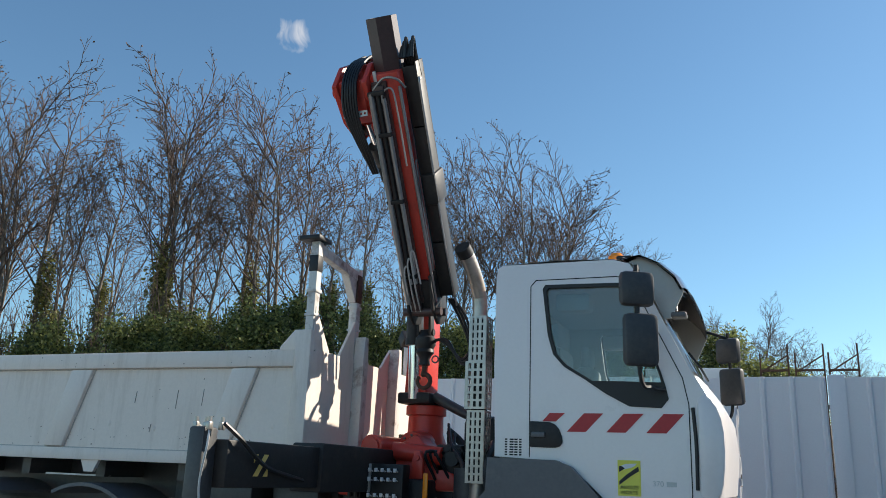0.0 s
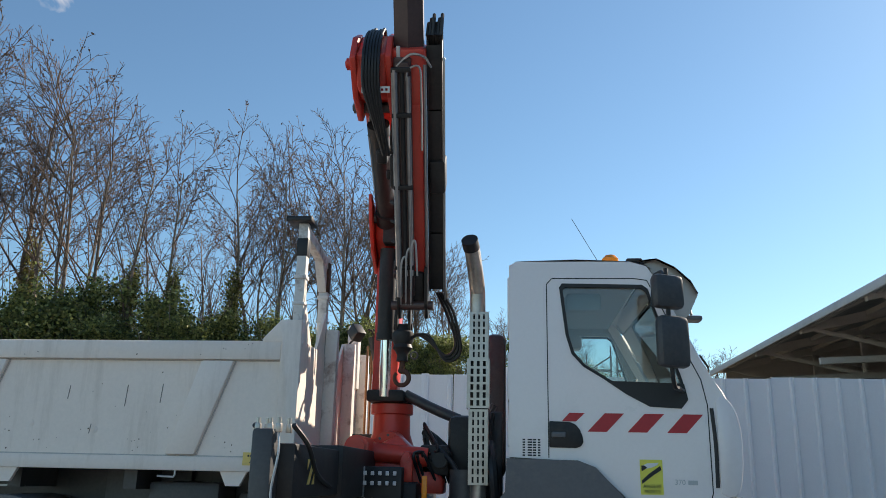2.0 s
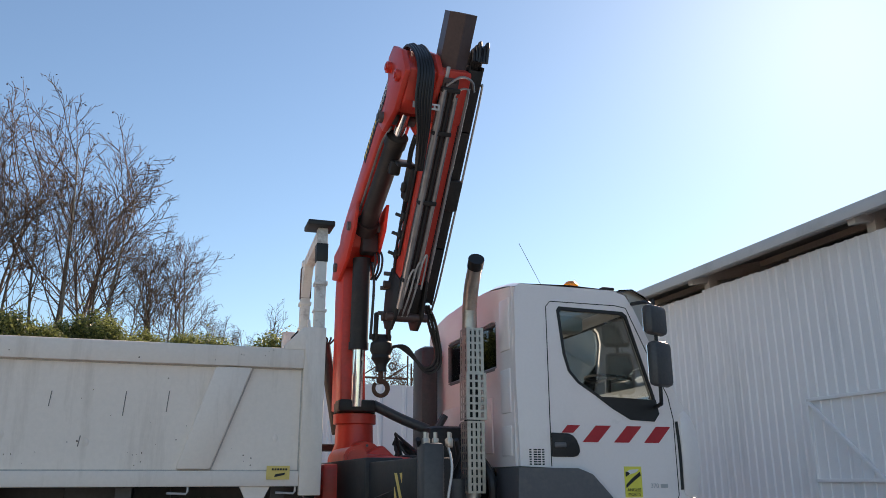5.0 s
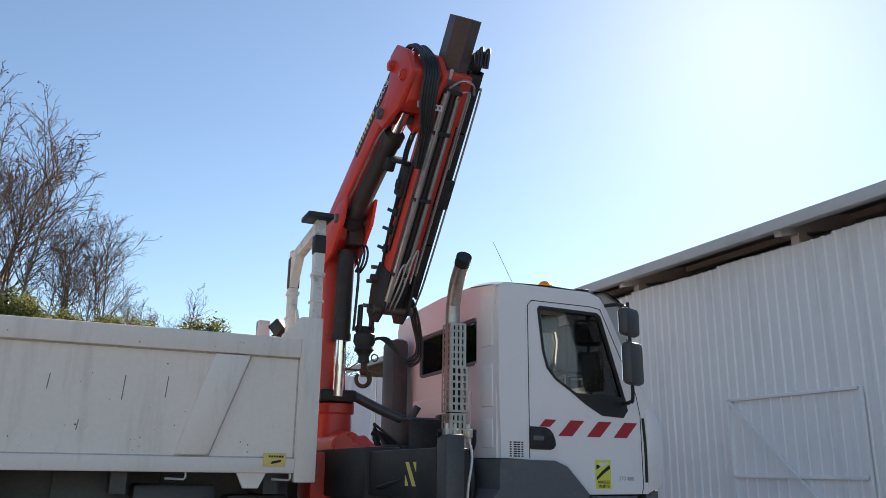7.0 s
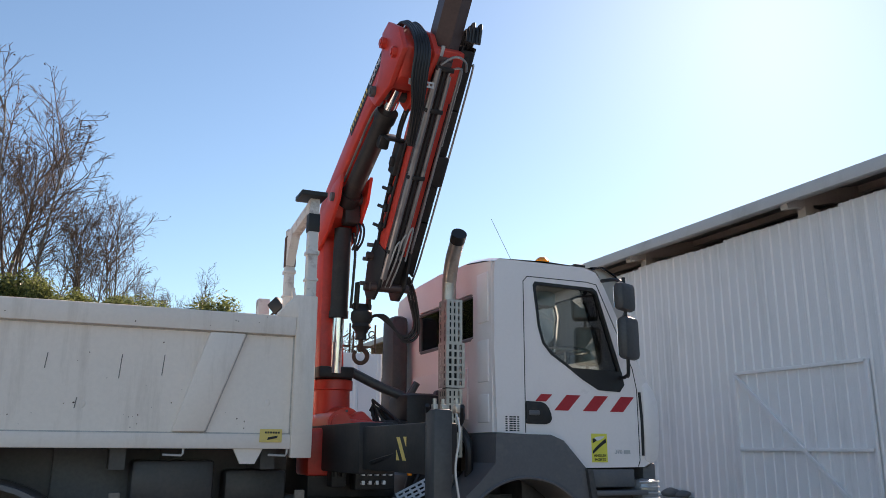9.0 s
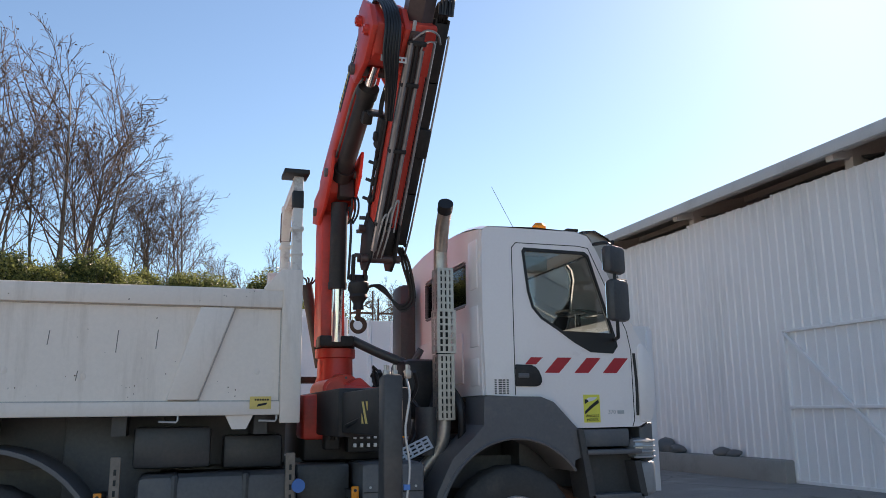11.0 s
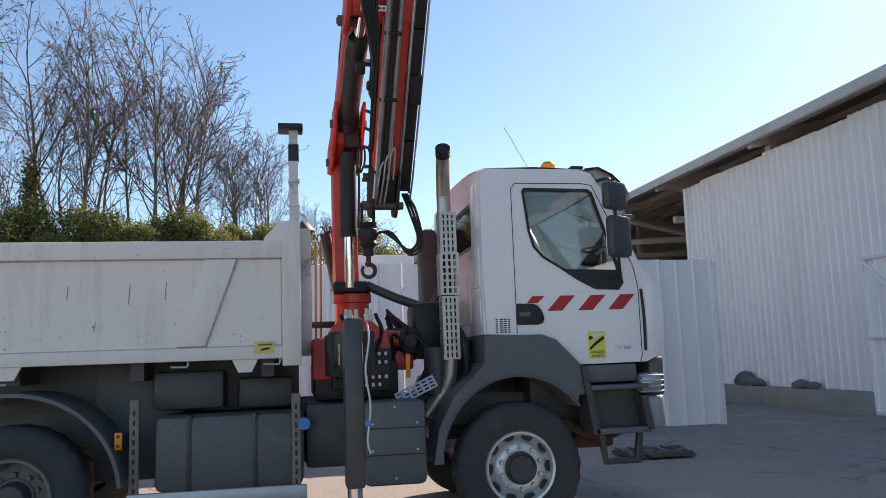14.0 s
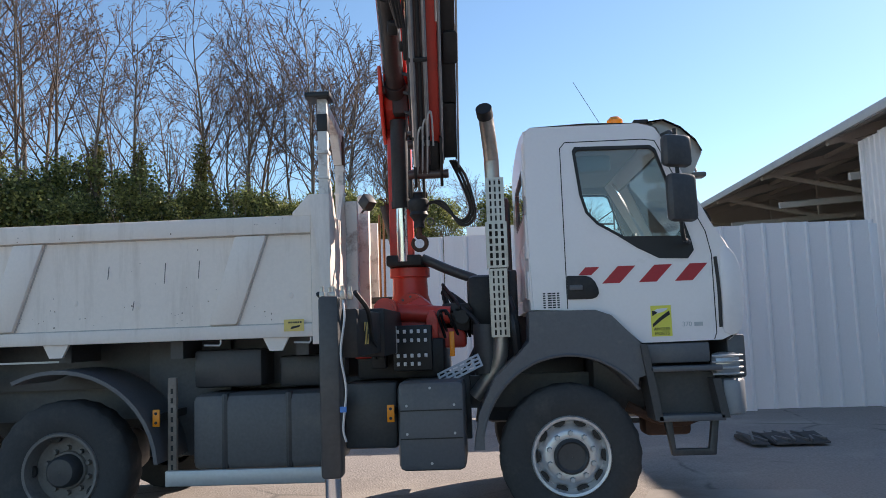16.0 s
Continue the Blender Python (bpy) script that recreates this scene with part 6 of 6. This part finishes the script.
def make_outriggers():
    bm = B()
    box(bm, -3.23, -2.97, 5.2, 8.2, 1.34, 1.68, 0.015)
    part("outrigger_housing", bm, JET, crane, "black outrigger beam housing")
    bm = B()
    box(bm, -3.20, -3.0, 4.12, 5.6, 1.37, 1.65, 0.012)
    arm = part("outrigger_beam", bm, JET, crane, "black extended outrigger beam")
    for x, t in ((-3.0, 0.003), (-3.203, 0.003)):
        for pts in ([(4.40, 1.44), (4.45, 1.44), (4.56, 1.575), (4.51, 1.575)], [(4.40, 1.52), (4.445, 1.575), (4.40, 1.575)], [(4.51, 1.44), (4.56, 1.44), (4.56, 1.50)]):
            bm = B()
            prism(bm, pts, "x", x, x + t)
            part("hazard_mark", bm, YELLOW, arm, "yellow hazard stripe")
    bm = B()
    box(bm, -3.20, -3.085, 3.99, 4.13, 0.72, 1.72, 0.02)
    leg = part("outrigger_leg", bm, BLACK, crane, "dark grey outrigger leg tube")
    bm = B()
    cyl(bm, (-3.145, 4.06, 0.06), (-3.145, 4.06, 0.75), 0.045, seg=20)
    part("leg_rod", bm, CHROME, leg, "chrome outrigger rod")
    bm = B()
    cyl(bm, (-3.145, 4.06, 0.0), (-3.145, 4.06, 0.07), 0.14, 0.09, seg=24)
    part("leg_foot", bm, DARK, leg)
    for x, y in ((-3.18, 4.03), (-3.12, 4.05), (-3.06, 4.0), (-3.03, 4.08), (-3.15, 4.1)):
        bm = B()
        box(bm, x - 0.014, x + 0.014, y - 0.018, y + 0.018, 1.70, 1.745, 0.004)
        cyl(bm, (x, y, 1.74), (x, y, 1.775), 0.011, seg=8)
        part("hose_fitting", bm, STEEL, leg, "pale hydraulic fitting")
    bm = B()
    tube(bm, [(-3.07, 4.02, 1.74), (-3.05, 3.985, 1.6), (-3.075, 3.985, 1.4), (-3.05, 3.985, 1.2), (-3.07, 3.985, 1.0), (-3.055, 3.985, 0.92)], 0.007, 6)
    part("leg_hose", bm, ALU, leg, "thin pale hose along the leg")
    for k, x in enumerate((-3.0, -3.21)):
        bm = B()
        tube(bm, [(x, 4.06, 1.74), (x + 0.05, 4.2, 1.64), (x + 0.03, 4.5, 1.5), (x, 5.0, 1.42)], 0.014, 6)
        part("beam_hose", bm, HOSE, leg)
    bm = B()
    box(bm, -3.085, -3.05, 3.975, 3.995, 1.08, 1.11)
    part("hose_tie", bm, BLUE, leg)
    # pipes and the raised ram on the far side
    for x, y in ((-3.27, 7.5), (-3.22, 7.45)):
        bm = B()
        cyl(bm, (x, y, 1.68), (x + 0.01, y - 0.05, 2.68), 0.012, seg=8)
        part("pipe", bm, BRONZE, crane, "thin bronze coloured pipe")
    bm = B()
    cyl(bm, (-3.00, 7.35, 1.95), (-3.17, 7.25, 2.74), 0.055, seg=14)
    part("stowed_ram", bm, JET, crane)
    for k in range(4):
        bm = B()
        tube(bm, [(-3.16, 7.25, 2.70), (-3.18 + 0.03 * k, 7.22, 2.78), (-3.22 + 0.05 * k, 7.2, 2.80)], 0.009, 5)
        part("stowed_hose", bm, HOSE, crane)
    bm = B()
    box(bm, -3.4, -3.0, 7.4, 7.6, 1.80, 1.86, 0.01)
    part("pipe_bracket", bm, JET, crane)


make_base()
make_column()
make_inner_boom()
make_outer_boom()
make_outriggers()


# ---- beyond the fence: racks, sheets, trees, bushes ----


def make_rack(x):
    r = thing("steel_rack", (x, 20.2, height(x, 20.2)), "dark steel storage rack behind the fence", "rack", "racks behind the fence")
    for dx in (0.0, 0.6):
        bm = B()
        box(bm, x + dx - 0.018, x + dx + 0.018, 20.165, 20.205, height(x, 20.2) - 0.05, 4.50 + 0.2 * (dx > 0))
        part("rack_post", bm, RUSTY, r)
    bm = B()
    beam(bm, (x, 20.18, 4.05), (x + 0.6, 20.18, 4.45), 0.03, 0.03)
    part("rack_brace", bm, RUSTY, r)
    bm = B()
    beam(bm, (x, 20.18, 4.1), (x + 0.6, 20.18, 4.1), 0.05, 0.05)
    part("rack_beam", bm, RUSTY, r)


for rx in (-0.1, 0.65, 1.35):
    make_rack(rx)

stack = thing("sheet_stack", (-1.6, 19.0, 2.6), "stack of pale sheets behind the fence", "sheet stack")
for k in range(6):
    bm = B()
    box(bm, -2.6 + 0.04 * (k % 3), -0.6 + 0.05 * (k % 2), 18.6, 19.6, height(-1.6, 19.0) + 0.62 * k, height(-1.6, 19.0) + 0.62 * k + 0.6, 0.02)
    part("sheet", bm, PAPER, stack)


class Wood:
    """Collects tapered round limbs as plain vertices and faces."""

    def __init__(self, seed):
        self.v, self.f, self.m, self.tips, self.rng = [], [], [], [], random.Random(seed)

    def limb(self, pts, r0, r1, seg):
        n, prev = len(pts), None
        for i, c in enumerate(pts):
            d = (pts[min(i + 1, n - 1)] - pts[max(i - 1, 0)]).normalized()
            a = d.orthogonal().normalized()
            b = d.cross(a)
            r = r0 + (r1 - r0) * i / (n - 1)
            base = len(self.v)
            for k in range(seg):
                t = 2 * math.pi * k / seg
                self.v.append(c + r * (math.cos(t) * a + math.sin(t) * b))
            if prev is not None:
                for k in range(seg):
                    self.f.append((prev + k, prev + (k + 1) % seg, base + (k + 1) % seg, base + k))
                    self.m.append(0 if seg > 4 else 1)
            prev = base

    def path(self, p, d, length, n, wob, lift):
        pts = [p.copy()]
        for _ in range(n):
            d = (d + Vector((self.rng.gauss(0, wob), self.rng.gauss(0, wob), self.rng.gauss(0, wob * 0.5) + lift))).normalized()
            p = p + d * (length / n)
            pts.append(p.copy())
        return pts, d

    def grow(self, p, d, length, r, level):
        rng = self.rng
        seg = (6, 4, 3, 3)[level]
        pts, _ = self.path(p, d, length, (9, 6, 4, 2)[level], (0.045, 0.06, 0.09, 0.14)[level], (0.02, 0.055, 0.03, 0.0)[level])
        self.limb(pts, r, r * (0.2, 0.3, 0.5, 0.7)[level], seg)
        if level == 3:
            self.tips.append(pts[-1])
            return
        start = (0.34, 0.16, 0.12)[level]
        count = (rng.randint(10, 13), rng.randint(6, 8), rng.randint(3, 4))[level]
        for k in range(count):
            t = start + (0.99 - start) * (k + rng.random()) / count
            i = min(len(pts) - 2, int(t * (len(pts) - 1)))
            q = pts[i].lerp(pts[i + 1], t * (len(pts) - 1) - i)
            along = (pts[i + 1] - pts[i]).normalized()
            side = along.orthogonal().normalized()
            side.rotate(Matrix.Rotation(rng.uniform(0, 6.283), 3, along))
            ang = radians(rng.uniform(*((26, 50), (26, 52), (25, 58))[level]))
            nd = (along * math.cos(ang) + side * math.sin(ang)).normalized()
            ln = length * ((0.44, 0.44, 0.46)[level]) * ((1.12 - 0.42 * t) if level == 0 else (1.1 - 0.5 * t)) * rng.uniform(0.75, 1.2)
            rr = max((0.024, 0.015, 0.0105)[level], r * (1 - 0.8 * t) * (0.52, 0.5, 0.55)[level])
            self.grow(q, nd, ln, rr, level + 1)


def leaf_cloud(centres, spread, n, size, seed, flat=0.0):
    """Many small folded leaves scattered round centres, each an island of its own."""
    rng = random.Random(seed)
    v, f = [], []
    for _ in range(n):
        c = rng.choice(centres)
        p = c + Vector((rng.gauss(0, spread), rng.gauss(0, spread), rng.gauss(0, spread)))
        a = Vector((rng.gauss(0, 1), rng.gauss(0, 1), rng.gauss(0, 0.6))).normalized()
        b = a.orthogonal().normalized()
        b.rotate(Matrix.Rotation(rng.uniform(0, 6.283), 3, a))
        s = size * rng.uniform(0.6, 1.4)
        k = len(v)
        v += [p, p + s * (a * 0.5 + b * 0.35), p + s * a, p + s * (a * 0.5 - b * 0.35)]
        f += [(k, k + 1, k + 2, k + 3)]
    return v, f


def from_lists(name, v, f, material):
    me = bpy.data.meshes.new(name)
    me.from_pydata([tuple(q) for q in v], [], f)
    me.materials.append(material)
    return me


def tree_kind(seed, stems, tall, ivy):
    w = Wood(seed)
    rng = w.rng
    cores = []
    for s in range(stems):
        a = rng.uniform(0, 6.283)
        lean = 0.0 if stems == 1 else rng.uniform(0.05, 0.14 if stems < 3 else 0.32)
        d = Vector((lean * math.cos(a), lean * math.sin(a), 1)).normalized()
        p = Vector((0.35 * math.cos(a), 0.35 * math.sin(a), -0.3)) if stems > 1 else Vector((0, 0, -0.3))
        h = tall * rng.uniform(0.82, 1.0)
        w.grow(p, d, h, 0.04 + 0.0055 * tall * rng.uniform(0.7, 1.1), 0)
        for k in range(40):
            t = k / 40
            cores.append((p + d * h * t * 0.62, t))
    trunk = from_lists("trunk", w.v, w.f, BARK)
    trunk.materials.append(TWIG)
    trunk.polygons.foreach_set("material_index", w.m)
    trunk.polygons.foreach_set("use_smooth", [True] * len(trunk.polygons))
    tips = rng.sample(w.tips, min(len(w.tips), 420))
    v, f = leaf_cloud(tips, 0.035, 620, 0.075, seed + 50)
    seeds = from_lists("dry_leaves", v, f, DRY)
    iv = None
    if ivy:
        c2 = [c for c, t in cores for _ in range(1 + int(3 * (1 - t))) if t < ivy]
        v, f = leaf_cloud(rng.sample(c2, len(c2) * 2 // 3), 0.15, int(6000 * ivy * stems ** 0.5), 0.10, seed + 90)
        iv = from_lists("ivy", v, f, IVY)
    return trunk, seeds, iv


KINDS = [tree_kind(11, 1, 9.2, 0.85), tree_kind(23, 2, 8.8, 0.35), tree_kind(35, 3, 8.4, 0.0), tree_kind(47, 1, 9.8, 0.5), tree_kind(59, 2, 7.6, 0.6), tree_kind(63, 2, 9.2, 0.0)]


def plant_tree(x, y, kind, scale, turn, group="trees on the bank"):
    trunk, seeds, iv = KINDS[kind]
    lab = "bare grey brown tree with ivy climbing its trunk" if iv else "bare grey brown winter tree with fine twigs"
    t = thing("tree", (0, 0, 0), lab, "tree", group)
    for nm, me in (("trunk", trunk), ("crown", seeds), ("ivy", iv)):
        if me:
            ob = new(nm, me)
            ob.parent = t
    t.matrix_basis = pose(x, y, height(x, y), 0, 0, turn) @ Matrix.Diagonal((scale, scale, scale, 1))
    return t


rt = random.Random(21)
for i in range(23):
    x = -37 + i * 1.28 + rt.uniform(-0.5, 0.5)
    y = 27.5 + rt.uniform(-1.2, 3.2) - 0.28 * max(0, -16 - x)
    plant_tree(x, y, rt.choice([0, 0, 3, 4, 1, 5]) if x < -12 else rt.choice([1, 2, 5]), rt.uniform(0.86, 1.10) * (1.28 if x < -17 else 0.87), rt.uniform(0, 360))
for i in range(5):
    x = -38 + i * 5.4 + rt.uniform(-0.8, 0.8)
    plant_tree(x, 33 + rt.uniform(-1, 3) - 0.2 * max(0, -16 - x), rt.choice([1, 2, 3, 5]), rt.uniform(0.9, 1.15) * (1.2 if x < -17 else 1.0), rt.uniform(0, 360))
for x, y, s in ((-8.0, 29.5, 1.02), (-7.1, 28.7, 0.86), (-5.6, 30.0, 0.66), (-4.5, 31, 0.62), (-5.1, 29.6, 0.55), (-6.4, 28.6, 0.5)):
    plant_tree(x, y, 4 if s == 0.66 else 2, s, x * 57)
# far trees past the end of the bank
for i in range(16):
    x = -3 + i * 0.95 + rt.uniform(-0.5, 0.5)
    plant_tree(x, 47 + rt.uniform(-3, 5), rt.choice([1, 2, 5]), rt.uniform(0.5, 0.72), rt.uniform(0, 360), "far trees")


def make_thicket():
    """Thin upright shoots and brambles that fill the bank between the trunks."""
    w = Wood(77)
    rng = w.rng
    for _ in range(850):
        x = rng.uniform(-40, -8.5)
        y = rng.uniform(26.0, 31.5) - 0.28 * max(0, -16 - x)
        tall = rng.uniform(1.6, 4.6) * (1.0 if x < -13 else 0.7)
        p = Vector((x, y, height(x, y) - 0.1))
        pts, d = w.path(p, Vector((rng.gauss(0, 0.16), rng.gauss(0, 0.16), 1)).normalized(), tall, 5, 0.07, 0.0)
        w.limb(pts, rng.uniform(0.014, 0.03), 0.008, 4)
        for _ in range(rng.randint(2, 5)):
            q = pts[rng.randint(2, 5)]
            tw, _ = w.path(q, Vector((rng.gauss(0, 0.7), rng.gauss(0, 0.7), 0.9)).normalized(), tall * rng.uniform(0.15, 0.35), 3, 0.12, 0.02)
            w.limb(tw, 0.011, 0.006, 3)
    me = from_lists("thicket", w.v, w.f, TWIG)
    return tagged(new("thicket", me), "dense thicket of bare thin shoots on the bank", "thicket", kind="stuff")


make_thicket()


def bush_kind(seed, n):
    rng = random.Random(seed)
    cs = []
    for _ in range(46):
        a, h = rng.uniform(0, 6.283), rng.random()
        r = 1.15 * math.sqrt(rng.random()) * (1 - 0.6 * h * h)
        cs.append(Vector((r * math.cos(a), r * math.sin(a), 0.15 + 2.1 * h * rng.uniform(0.7, 1.15))))
    v, f = leaf_cloud(cs, 0.18, n, 0.095, seed)
    w = Wood(seed)
    for c in cs[::2]:
        pts, _ = w.path(Vector((c.x * 0.2, c.y * 0.2, -0.2)), (c - Vector((0, 0, -0.2))).normalized(), c.length, 4, 0.1, 0)
        w.limb(pts, 0.025, 0.008, 4)
    return from_lists("foliage", v, f, HEDGE), from_lists("stems", w.v, w.f, BARK)


BUSHES = [bush_kind(5, 6800), bush_kind(6, 5800), bush_kind(7, 7200)]
for i in range(54):
    x = -36 + (i % 29) * 1.17 + rt.uniform(-0.4, 0.4)
    y = (25.3 if i < 29 else 27.2) + rt.uniform(-0.6, 0.6) - 0.28 * max(0, -16 - x)
    if 29 <= i < 43:
        x = -36 + (i - 29) * 2.3 + rt.uniform(-0.5, 0.5)
    if 43 <= i < 46:
        x, y = (-1.2, -0.1, 0.9)[i - 43], 27.5 + 0.5 * (i - 43)
    if i >= 46:
        x, y = -8.4 + 0.58 * (i - 46), 26.3
    fol, st = BUSHES[i % 3]
    b = thing("bush", (0, 0, 0), "dense dark green ivy bush on the bank", "bush", "bushes on the bank")
    for nm, me in (("foliage", fol), ("stem", st)):
        ob = new(nm, me)
        ob.parent = b
    s = rt.uniform(0.65, 1.2) * (1.0 if x < -14 else 0.88) * (0.9 if i >= 46 else 1.0)
    if x < -13:
        s = min(s * 1.22, 1.3)
    if -7 < x < -2:
        s = min(s, 0.74)
    b.matrix_basis = pose(x, y, height(x, y) - 0.1, 0, 0, rt.uniform(0, 360)) @ Matrix.Diagonal((s, s, s * rt.uniform(0.8, 1.15), 1))
